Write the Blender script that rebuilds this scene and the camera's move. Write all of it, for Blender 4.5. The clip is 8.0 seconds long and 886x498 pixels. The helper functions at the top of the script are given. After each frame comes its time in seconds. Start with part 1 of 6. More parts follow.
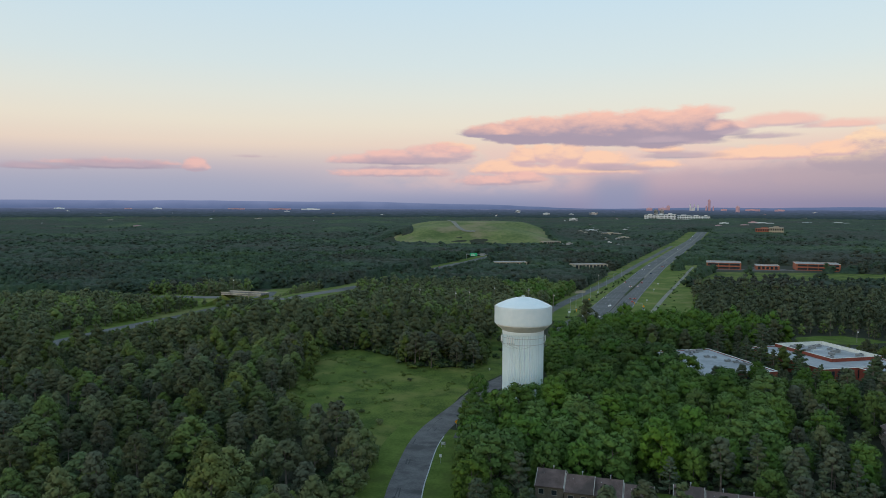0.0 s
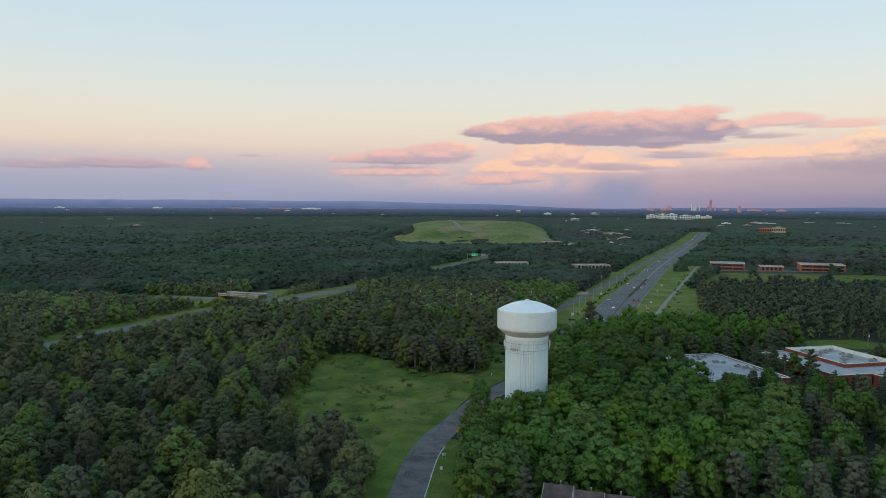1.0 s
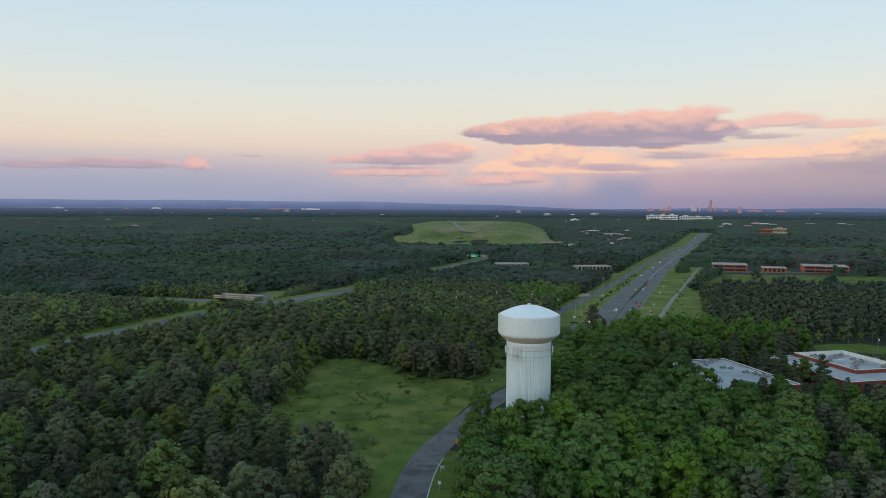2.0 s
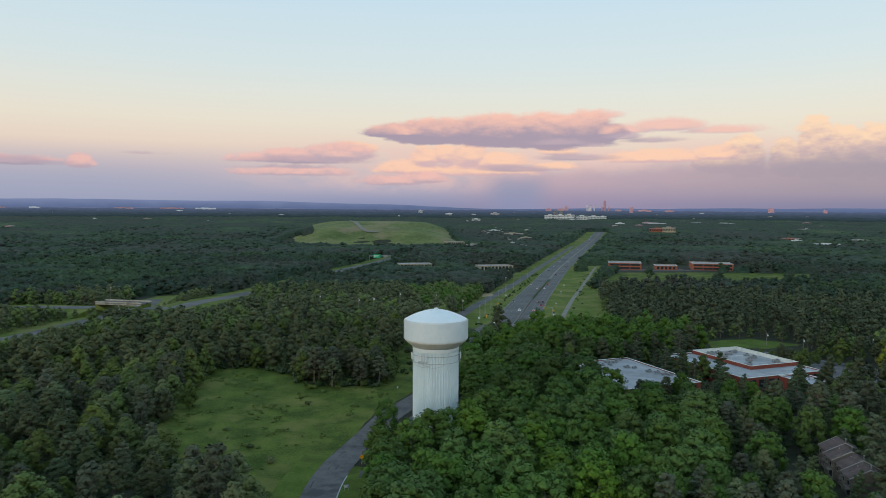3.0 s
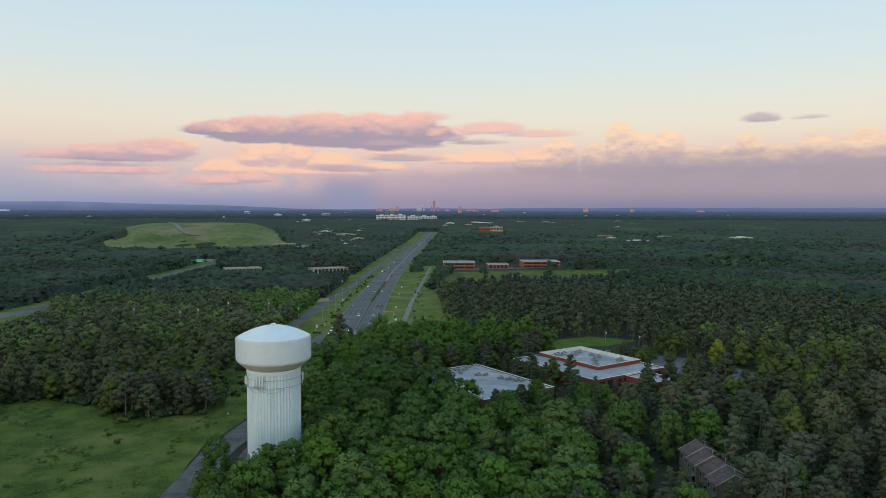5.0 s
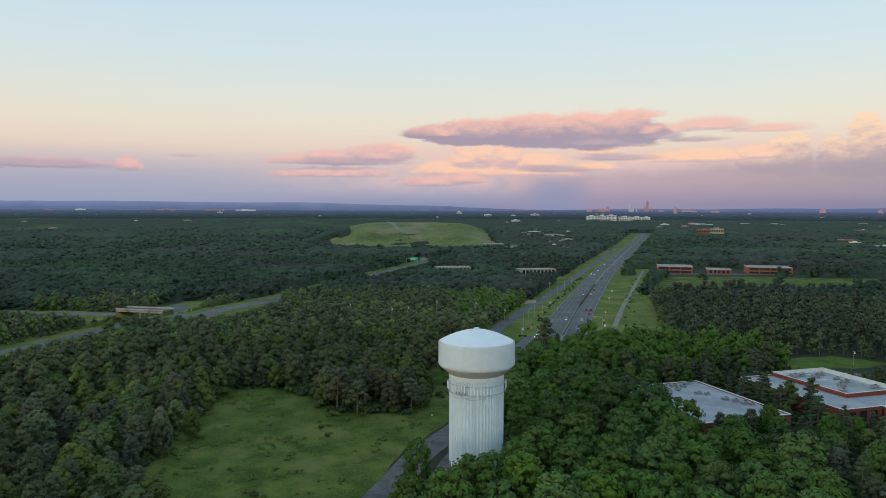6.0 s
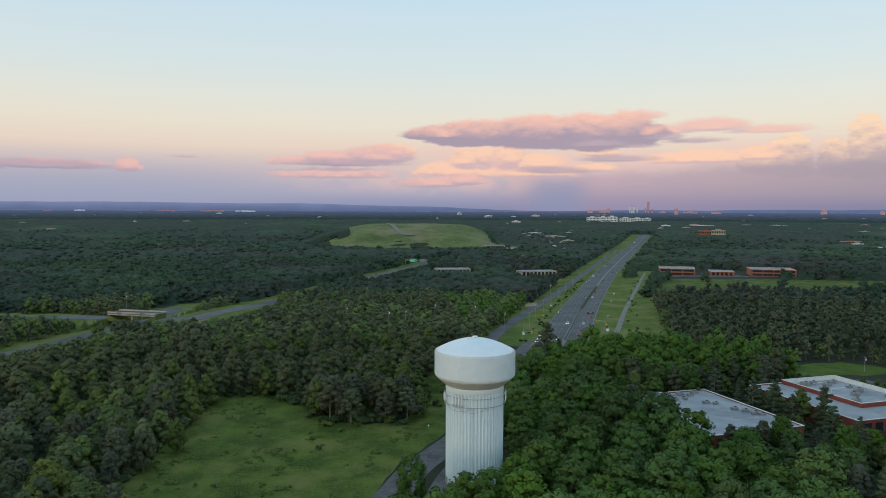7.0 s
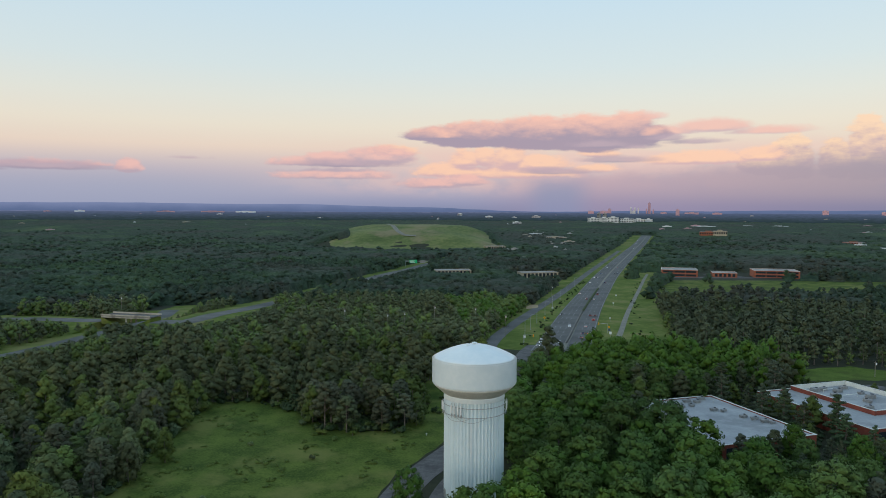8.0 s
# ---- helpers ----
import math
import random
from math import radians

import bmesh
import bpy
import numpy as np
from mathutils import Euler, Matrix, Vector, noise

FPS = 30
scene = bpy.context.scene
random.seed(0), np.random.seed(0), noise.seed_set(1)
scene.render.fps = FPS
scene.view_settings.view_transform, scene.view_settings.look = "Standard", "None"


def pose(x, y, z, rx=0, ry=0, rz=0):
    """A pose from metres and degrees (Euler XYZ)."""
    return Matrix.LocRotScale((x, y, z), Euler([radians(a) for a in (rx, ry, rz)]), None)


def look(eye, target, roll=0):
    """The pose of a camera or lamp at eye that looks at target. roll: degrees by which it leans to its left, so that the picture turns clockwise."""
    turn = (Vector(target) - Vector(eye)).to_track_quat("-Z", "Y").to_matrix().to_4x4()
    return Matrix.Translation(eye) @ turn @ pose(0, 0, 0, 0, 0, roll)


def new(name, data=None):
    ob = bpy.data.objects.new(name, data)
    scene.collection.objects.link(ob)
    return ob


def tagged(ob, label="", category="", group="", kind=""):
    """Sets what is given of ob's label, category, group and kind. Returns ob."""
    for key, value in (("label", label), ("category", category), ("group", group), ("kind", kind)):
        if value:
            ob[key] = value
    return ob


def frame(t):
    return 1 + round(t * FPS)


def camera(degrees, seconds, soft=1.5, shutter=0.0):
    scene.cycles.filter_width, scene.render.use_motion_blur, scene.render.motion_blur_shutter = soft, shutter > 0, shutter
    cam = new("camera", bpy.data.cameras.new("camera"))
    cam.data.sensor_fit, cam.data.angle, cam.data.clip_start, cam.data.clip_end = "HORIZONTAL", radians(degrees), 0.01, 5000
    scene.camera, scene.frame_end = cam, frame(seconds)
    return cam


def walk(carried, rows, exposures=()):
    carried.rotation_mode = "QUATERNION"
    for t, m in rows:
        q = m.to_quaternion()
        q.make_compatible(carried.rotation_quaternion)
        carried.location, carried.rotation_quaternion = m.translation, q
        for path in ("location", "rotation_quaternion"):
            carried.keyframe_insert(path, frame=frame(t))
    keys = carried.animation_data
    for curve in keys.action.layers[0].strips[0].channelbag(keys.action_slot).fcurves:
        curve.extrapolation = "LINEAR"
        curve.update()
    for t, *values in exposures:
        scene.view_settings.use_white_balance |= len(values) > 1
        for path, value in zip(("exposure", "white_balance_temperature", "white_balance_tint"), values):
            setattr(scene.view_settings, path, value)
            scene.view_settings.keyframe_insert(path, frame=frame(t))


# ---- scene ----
cam = camera(63.2, 8.0, soft=0.9, shutter=0.2)
PATH = [
    (0.0, -30.90, -274.41, 74.04, -3.27, -0.16, -0.00),
    (0.5, -31.04, -269.86, 74.13, -3.30, -0.22, 0.03),
    (1.0, -31.01, -264.72, 74.26, -3.30, -0.25, 0.06),
    (1.8, -30.85, -256.70, 74.38, -3.28, -0.27, 0.05),
    (2.3, -30.62, -251.60, 74.43, -3.25, -0.30, -0.27),
    (2.5, -30.72, -249.12, 74.51, -3.28, -0.35, -2.48),
    (3.0, -30.95, -242.92, 74.62, -3.25, -0.36, -7.76),
    (3.5, -30.90, -236.94, 74.75, -3.20, -0.32, -12.83),
    (4.0, -30.72, -230.67, 74.73, -3.17, -0.29, -17.61),
    (4.2, -30.71, -227.87, 74.73, -3.17, -0.24, -18.99),
    (4.5, -30.45, -223.80, 74.70, -3.17, -0.21, -20.70),
    (4.8, -30.20, -219.60, 74.65, -3.17, -0.17, -21.40),
    (5.0, -30.00, -216.80, 74.62, -3.17, -0.15, -21.20),
    (5.2, -29.80, -214.10, 74.60, -3.17, -0.13, -19.00),
    (5.3, -29.70, -212.74, 74.58, -3.17, -0.12, -16.28),
    (5.4, -29.26, -211.46, 74.57, -3.18, -0.07, -13.18),
    (5.5, -28.82, -210.18, 74.55, -3.19, -0.09, -9.91),
    (5.6, -28.36, -208.91, 74.54, -3.19, -0.20, -7.19),
    (5.7, -27.90, -207.64, 74.53, -3.17, -0.23, -5.32),
    (6.0, -26.58, -203.84, 74.52, -3.18, -0.20, -4.69),
    (6.5, -25.44, -198.00, 74.76, -3.09, -0.22, -4.66),
    (7.0, -24.64, -193.19, 74.73, -3.10, -0.24, -4.66),
    (7.5, -23.87, -188.87, 74.74, -3.05, -0.24, -4.64),
    (8.0, -23.25, -184.84, 74.69, -3.04, -0.24, -4.60),
]
walk(cam, [(t, pose(x, y, z, 90 + pitch, roll, yaw)) for t, x, y, z, pitch, roll, yaw in PATH])
scene.view_settings.exposure = 0.0


# ---- world and light ----
def lin(r, g, b):
    return tuple(((c / 255 + 0.055) / 1.055) ** 2.4 if c > 10 else c / 255 / 12.92 for c in (r, g, b)) + (1.0,)


class Nodes:
    """Short hand for node trees."""

    def __init__(self, tree):
        self.t = tree

    def add(self, kind):
        return self.t.nodes.new(kind)

    def put(self, socket, v):
        if isinstance(v, bpy.types.NodeSocket):
            self.t.links.new(v, socket)
        else:
            socket.default_value = v

    def math(self, op, a, b=0.0, c=0.0, clamp=False):
        n = self.add("ShaderNodeMath")
        n.operation, n.use_clamp = op, clamp
        for s, v in zip(n.inputs, (a, b, c)):
            self.put(s, v)
        return n.outputs[0]

    def ramp(self, fac, stops, interp="LINEAR"):
        n = self.add("ShaderNodeValToRGB")
        n.color_ramp.interpolation = interp
        while len(n.color_ramp.elements) < len(stops):
            n.color_ramp.elements.new(0.5)
        for e, (p, c) in zip(n.color_ramp.elements, stops):
            e.position, e.color = p, c
        self.put(n.inputs[0], fac)
        return n.outputs[0]

    def mix(self, fac, a, b, blend="MIX"):
        n = self.add("ShaderNodeMix")
        n.data_type, n.blend_type = "RGBA", blend
        self.put(n.inputs[0], fac), self.put(n.inputs[6], a), self.put(n.inputs[7], b)
        return n.outputs[2]

    def smooth(self, v, lo, hi):
        n = self.add("ShaderNodeMapRange")
        n.interpolation_type = "SMOOTHSTEP"
        self.put(n.inputs[0], v)
        n.inputs[1].default_value, n.inputs[2].default_value = lo, hi
        return n.outputs[0]

    def noise(self, vec, scale, detail=4.0, rough=0.55, dist=0.0):
        n = self.add("ShaderNodeTexNoise")
        if vec is not None:
            self.put(n.inputs["Vector"], vec)
        n.inputs["Scale"].default_value, n.inputs["Detail"].default_value = scale, detail
        n.inputs["Roughness"].default_value, n.inputs["Distortion"].default_value = rough, dist
        return n.outputs[0]


SUN_AZ, SUN_EL = 236.0, 5.0  # low behind the viewer's left, degrees from +y clockwise

world = bpy.data.worlds.new("dusk_sky")
world.use_nodes = True
scene.world = world
W = Nodes(world.node_tree)
bg = world.node_tree.nodes["Background"]
coord = W.add("ShaderNodeTexCoord").outputs["Generated"]
xyz = W.add("ShaderNodeSeparateXYZ")
W.put(xyz.inputs[0], coord)
az = W.math("MULTIPLY", W.math("ARCTAN2", xyz.outputs[0], xyz.outputs[1]), 57.2958)
el = W.math("MULTIPLY", W.math("ARCSINE", xyz.outputs[2]), 57.2958)
flat = W.add("ShaderNodeCombineXYZ")
W.put(flat.inputs[0], W.math("MULTIPLY", az, 0.45)), W.put(flat.inputs[1], el)
flat = flat.outputs[0]
sky = W.add("ShaderNodeTexSky")
sky.sky_type, sky.sun_disc = "NISHITA", False
sky.sun_elevation, sky.sun_rotation = radians(SUN_EL), radians(SUN_AZ)
# colours of the dusk sky by height over the horizon
SKY = [(0.0, lin(128, 140, 176)), (0.6, lin(146, 153, 187)), (1.5, lin(174, 171, 195)), (3.0, lin(206, 189, 196)), (4.8, lin(234, 213, 199)),
       (6.5, lin(236, 226, 210)), (8.5, lin(229, 230, 221)), (11.0, lin(217, 230, 232)), (16.5, lin(201, 226, 241)), (30.0, lin(178, 212, 238)), (90.0, lin(152, 194, 230))]
grad = W.ramp(W.math("DIVIDE", el, 90.0, clamp=True), [(e / 90, c) for e, c in SKY])
# the left of the horizon stays bluer, the right is veiled by a mauve bank
left = W.math("MULTIPLY", W.smooth(az, 4.0, -20.0), W.smooth(el, 5.0, 1.2))
grad = W.mix(W.math("MULTIPLY", left, 0.8), grad, lin(160, 168, 196))


def shifted(up):
    v = W.add("ShaderNodeVectorMath")
    W.put(v.inputs[0], flat)
    v.inputs[1].default_value = (0.0, up, 0.0)
    return v.outputs[0]


UP = 0.42
ROUGH = {}
for key, vec in (("here", flat), ("above", shifted(UP))):
    big, fine = W.noise(vec, 0.62, 3.0, 0.5, 0.25), W.noise(vec, 2.5, 5.0, 0.6)
    ROUGH[key] = W.math("ADD", W.math("MULTIPLY_ADD", big, 1.5, -0.75), W.math("MULTIPLY_ADD", fine, 1.0, -0.5))
n_big = W.noise(flat, 0.55, 5.0, 0.6)


def cloud_field(masses, up, rough, amount):
    """Depth inside a group of cloud masses, in degrees: azimuth, height, half width, half height of each."""
    best = None
    for a0, e0, a, b in masses:
        du = W.math("MULTIPLY_ADD", az, 1 / a, -a0 / a)
        dv = W.math("MULTIPLY_ADD", el, 1 / b, (up - e0) / b)
        dv = W.math("MAXIMUM", dv, W.math("MULTIPLY", dv, -2.2))
        r = W.math("SQRT", W.math("MULTIPLY_ADD", du, du, W.math("MULTIPLY", dv, dv)))
        d = W.math("MULTIPLY_ADD", r, -min(b, 0.9), min(b, 0.9))
        best = d if best is None else W.math("MAXIMUM", best, d)
    return W.math("MULTIPLY_ADD", rough, amount, best)


def clouds(under, masses, lit, shade, opacity, amount, edge, tilt=0.0, rise=0.0, level=0.0):
    """Lays a group of clouds over the sky: the tops take the light, the undersides the dusk."""
    here = cloud_field(masses, 0.0, ROUGH["here"], amount)
    above = cloud_field(masses, UP, ROUGH["above"], amount)
    light = W.math("SUBTRACT", here, above)
    if rise:
        light = W.math("ADD", light, W.math("MULTIPLY_ADD", el, rise, -rise * level))
    light = W.smooth(light, -0.3 + tilt, 0.4 + tilt)
    alpha = W.math("MULTIPLY", W.smooth(here, -0.06, edge), opacity)
    return W.mix(alpha, under, W.mix(light, shade, lit))


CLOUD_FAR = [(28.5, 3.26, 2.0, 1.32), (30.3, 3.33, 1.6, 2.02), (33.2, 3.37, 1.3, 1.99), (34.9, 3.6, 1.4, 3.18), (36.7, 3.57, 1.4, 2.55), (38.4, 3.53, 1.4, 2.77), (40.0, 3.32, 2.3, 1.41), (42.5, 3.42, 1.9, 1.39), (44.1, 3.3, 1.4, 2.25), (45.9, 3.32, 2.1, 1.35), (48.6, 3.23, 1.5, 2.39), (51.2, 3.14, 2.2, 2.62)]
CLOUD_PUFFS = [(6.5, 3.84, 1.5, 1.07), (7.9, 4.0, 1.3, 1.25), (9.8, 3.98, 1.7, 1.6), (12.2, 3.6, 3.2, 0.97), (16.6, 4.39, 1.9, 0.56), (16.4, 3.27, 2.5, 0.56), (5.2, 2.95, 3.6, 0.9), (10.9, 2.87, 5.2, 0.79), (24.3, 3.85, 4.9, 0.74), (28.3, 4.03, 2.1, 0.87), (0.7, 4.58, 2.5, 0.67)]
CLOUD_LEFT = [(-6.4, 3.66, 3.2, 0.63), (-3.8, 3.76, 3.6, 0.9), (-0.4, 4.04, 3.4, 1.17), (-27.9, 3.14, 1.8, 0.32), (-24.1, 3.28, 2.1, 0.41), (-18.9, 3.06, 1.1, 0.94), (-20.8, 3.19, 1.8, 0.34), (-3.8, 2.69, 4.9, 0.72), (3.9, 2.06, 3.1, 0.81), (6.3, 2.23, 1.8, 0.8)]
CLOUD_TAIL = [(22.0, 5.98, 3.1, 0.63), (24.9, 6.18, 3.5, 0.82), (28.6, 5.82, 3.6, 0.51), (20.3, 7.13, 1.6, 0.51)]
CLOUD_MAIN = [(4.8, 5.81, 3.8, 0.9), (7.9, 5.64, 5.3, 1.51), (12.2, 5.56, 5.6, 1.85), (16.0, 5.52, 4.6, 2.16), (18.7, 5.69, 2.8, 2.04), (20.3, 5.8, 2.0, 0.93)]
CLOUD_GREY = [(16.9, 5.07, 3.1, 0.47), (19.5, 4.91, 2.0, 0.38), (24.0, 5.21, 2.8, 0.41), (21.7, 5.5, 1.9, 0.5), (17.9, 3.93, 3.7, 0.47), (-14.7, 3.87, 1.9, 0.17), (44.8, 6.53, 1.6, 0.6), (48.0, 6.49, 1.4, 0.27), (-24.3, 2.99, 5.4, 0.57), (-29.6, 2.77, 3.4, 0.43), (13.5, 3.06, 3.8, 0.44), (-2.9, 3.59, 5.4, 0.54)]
# thin lit vapour low in the sky
veil = W.math("MULTIPLY", W.smooth(W.noise(flat, 0.7, 4.0, 0.55, 0.4), 0.3, 0.6), W.math("MULTIPLY", W.smooth(az, -12.0, 8.0), W.math("MULTIPLY", W.smooth(el, 0.8, 2.4), W.smooth(el, 6.0, 4.0))))
grad = W.mix(W.math("MULTIPLY", veil, 0.7), grad, lin(236, 198, 192))
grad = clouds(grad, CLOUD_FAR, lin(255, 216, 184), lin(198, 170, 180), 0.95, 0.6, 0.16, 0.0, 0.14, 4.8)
top = W.math("ADD", 2.9, W.math("MULTIPLY", W.smooth(az, 12.0, 40.0), 1.1))
bank = W.math("MULTIPLY", W.smooth(az, 4.0, 17.0), W.smooth(W.math("SUBTRACT", W.math("MULTIPLY_ADD", n_big, 1.4, el), top), 1.5, -0.2))
tint = W.mix(W.smooth(az, 14.0, 40.0), W.mix(W.smooth(el, 0.2, 2.8), lin(154, 144, 176), lin(188, 164, 182)), W.mix(W.smooth(el, 0.2, 1.4), lin(130, 130, 164), lin(154, 144, 166)))
grad = W.mix(W.math("MULTIPLY", bank, 0.9), grad, tint)
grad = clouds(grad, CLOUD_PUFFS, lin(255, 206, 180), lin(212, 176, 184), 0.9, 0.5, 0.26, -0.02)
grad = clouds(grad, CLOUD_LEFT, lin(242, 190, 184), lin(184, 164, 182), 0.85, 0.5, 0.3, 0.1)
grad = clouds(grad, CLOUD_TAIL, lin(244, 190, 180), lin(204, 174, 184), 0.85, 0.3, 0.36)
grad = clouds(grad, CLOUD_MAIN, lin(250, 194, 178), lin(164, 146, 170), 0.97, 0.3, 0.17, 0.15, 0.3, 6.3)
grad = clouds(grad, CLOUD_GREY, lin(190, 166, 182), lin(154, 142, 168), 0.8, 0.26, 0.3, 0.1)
shaft = W.math("MULTIPLY", W.smooth(W.math("ABSOLUTE", W.math("SUBTRACT", az, 13.6)), 3.4, 0.6), W.smooth(el, 3.4, 1.2))
grad = W.mix(W.math("MULTIPLY", shaft, 0.8), grad, lin(138, 148, 184))
# the afterglow in the west, behind the viewer
west = W.smooth(W.math("ADD", W.math("MULTIPLY", xyz.outputs[0], -0.75), W.math("MULTIPLY", xyz.outputs[1], -0.66)), -0.1, 0.9)
glow = W.mix(W.math("MULTIPLY", west, W.smooth(el, 55.0, 4.0)), (1, 1, 1, 1), (2.0, 1.8, 1.5, 1))
grad = W.mix(1.0, grad, glow, "MULTIPLY")
total = W.mix(1.0, grad, W.mix(1.0, sky.outputs[0], (0.02, 0.02, 0.02, 1), "MULTIPLY"), "ADD")
W.put(bg.inputs[0], total)
bg.inputs[1].default_value = 0.92

sun = new("sun", bpy.data.lights.new("sun", "SUN"))
sun.data.energy, sun.data.angle, sun.data.color = 0.3, radians(20), (1.0, 0.86, 0.74)
sa, se = radians(SUN_AZ), radians(SUN_EL + 6)
sun.matrix_world = look((0, 0, 0), (-math.sin(sa) * math.cos(se), -math.cos(sa) * math.cos(se), -math.sin(se)))


# ---- materials ----
def surface(name, dark, light, scale=1.0, rough=0.85, fine=6.0, bump=0.0, stain=None, stain_scale=0.05, metal=0.0, per_object=0.0, spec=0.3):
    """A procedural surface: two-scale variation between two colours, stains, relief, and a shift from object to object."""
    m = bpy.data.materials.new(name)
    m.use_nodes = True
    n = Nodes(m.node_tree)
    p = m.node_tree.nodes["Principled BSDF"]
    where = n.add("ShaderNodeNewGeometry").outputs["Position"]
    a = n.noise(where, scale, 3.0)
    b = n.noise(where, scale * fine, 3.0, 0.6)
    f = n.smooth(n.math("ADD", n.math("MULTIPLY", a, 0.6), n.math("MULTIPLY", b, 0.4)), 0.33, 0.67)
    col = n.mix(f, (*dark, 1), (*light, 1))
    if stain:
        col = n.mix(n.math("MULTIPLY", n.smooth(n.noise(where, stain_scale, 5.0, 0.6), 0.48, 0.66), 0.85), col, (*stain, 1))
    if per_object:
        hsv = n.add("ShaderNodeHueSaturation")
        rnd = n.add("ShaderNodeObjectInfo").outputs["Random"]
        n.put(hsv.inputs["Color"], col)
        n.put(hsv.inputs["Value"], n.math("ADD", 1.0 - per_object, n.math("MULTIPLY", rnd, 2 * per_object)))
        other = n.math("FRACT", n.math("MULTIPLY", rnd, 7.31))
        n.put(hsv.inputs["Hue"], n.math("ADD", 0.5 - 0.07 * per_object, n.math("MULTIPLY", other, 0.14 * per_object)))
        col = hsv.outputs[0]
    n.put(p.inputs["Base Color"], col)
    p.inputs["Roughness"].default_value, p.inputs["Metallic"].default_value = rough, metal
    p.inputs["Specular IOR Level"].default_value = spec
    if bump:
        h = n.add("ShaderNodeBump")
        h.inputs["Strength"].default_value, h.inputs["Distance"].default_value = bump, 0.1
        n.put(h.inputs["Height"], b)
        n.put(p.inputs["Normal"], h.outputs[0])
    return m


def foliage(name, dark, light, per_object=0.0, hues=0.05, greys=0.42):
    """Leaves: each leaf clump has its own shade, whole trees differ a little."""
    m = bpy.data.materials.new(name)
    m.use_nodes = True
    n = Nodes(m.node_tree)
    p = m.node_tree.nodes["Principled BSDF"]
    geo = n.add("ShaderNodeNewGeometry")
    broad = n.noise(geo.outputs["Position"], 0.07, 2.0)
    stands = n.noise(geo.outputs["Position"], 0.006, 3.0)
    f = n.math("ADD", n.math("MULTIPLY", geo.outputs["Random Per Island"], 0.26), n.math("MULTIPLY", broad, 0.65))
    f = n.math("ADD", f, n.math("MULTIPLY", n.math("SUBTRACT", stands, 0.46), 1.5), clamp=True)
    col = n.mix(f, (*dark, 1), (*light, 1))
    if per_object:
        hsv = n.add("ShaderNodeHueSaturation")
        rnd = n.add("ShaderNodeObjectInfo").outputs["Random"]
        n.put(hsv.inputs["Color"], col)
        n.put(hsv.inputs["Value"], n.math("ADD", 1.0 - per_object, n.math("MULTIPLY", rnd, 2 * per_object)))
        other = n.math("FRACT", n.math("MULTIPLY", rnd, 5.77))
        n.put(hsv.inputs["Hue"], n.math("ADD", 0.5 - 0.55 * hues, n.math("MULTIPLY", other, hues)))
        n.put(hsv.inputs["Saturation"], n.math("ADD", 1.12 - greys, n.math("MULTIPLY", n.math("FRACT", n.math("MULTIPLY", rnd, 3.3)), greys)))
        col = hsv.outputs[0]
    n.put(p.inputs["Base Color"], col)
    p.inputs["Roughness"].default_value, p.inputs["Specular IOR Level"].default_value = 0.7, 0.15
    return m


def glow_mat(name, col, strength):
    m = bpy.data.materials.new(name)
    m.use_nodes = True
    p = m.node_tree.nodes["Principled BSDF"]
    p.inputs["Base Color"].default_value = (*col, 1)
    p.inputs["Emission Color"].default_value, p.inputs["Emission Strength"].default_value = (*col, 1), strength
    return m


def haze_glow_mat(name, low, high, z0, z1, scale=0.006, sway=40.0):
    """The far distance: haze painted as a glowing colour that changes with height."""
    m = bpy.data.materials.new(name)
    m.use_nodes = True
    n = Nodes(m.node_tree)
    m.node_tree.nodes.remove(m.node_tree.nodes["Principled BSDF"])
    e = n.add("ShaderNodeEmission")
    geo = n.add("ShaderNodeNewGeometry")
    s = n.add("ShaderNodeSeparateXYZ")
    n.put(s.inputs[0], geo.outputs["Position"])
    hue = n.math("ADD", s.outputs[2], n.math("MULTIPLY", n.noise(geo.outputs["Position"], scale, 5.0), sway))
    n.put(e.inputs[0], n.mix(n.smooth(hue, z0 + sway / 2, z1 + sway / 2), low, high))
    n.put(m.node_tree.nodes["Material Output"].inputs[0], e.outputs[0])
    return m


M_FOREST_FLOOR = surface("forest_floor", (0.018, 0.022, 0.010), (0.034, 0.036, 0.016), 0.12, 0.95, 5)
M_MEADOW = surface("meadow_grass", (0.036, 0.062, 0.011), (0.124, 0.156, 0.030), 0.085, 0.95, 15, 0.8, (0.158, 0.160, 0.044), 0.05, spec=0.1)
M_FOREST_GRASS = surface("rough_clearing", (0.034, 0.052, 0.016), (0.090, 0.112, 0.036), 0.02, 0.95, 8, 0.0, (0.05, 0.06, 0.03), 0.02, spec=0.1)
M_MOWN = surface("mown_grass", (0.066, 0.100, 0.016), (0.116, 0.156, 0.030), 0.15, 0.95, 8, 0.3, (0.07, 0.09, 0.02), 0.08, spec=0.1)
M_VERGE = surface("verge_grass", (0.075, 0.110, 0.018), (0.155, 0.185, 0.042), 0.03, 0.95, 8, 0.3, (0.19, 0.175, 0.065), 0.03, spec=0.1)
M_ASPHALT = surface("weathered_asphalt", (0.105, 0.096, 0.094), (0.165, 0.152, 0.148), 0.25, 0.95, 7, 0.1, (0.070, 0.066, 0.064), 0.12, spec=0.15)
M_HIGHWAY = surface("highway_asphalt", (0.115, 0.110, 0.106), (0.165, 0.158, 0.152), 0.05, 0.95, 9, 0.0, (0.095, 0.091, 0.088), 0.03, spec=0.15)
M_PAINT = surface("road_paint", (0.28, 0.28, 0.28), (0.42, 0.42, 0.41), 0.8, 0.8)
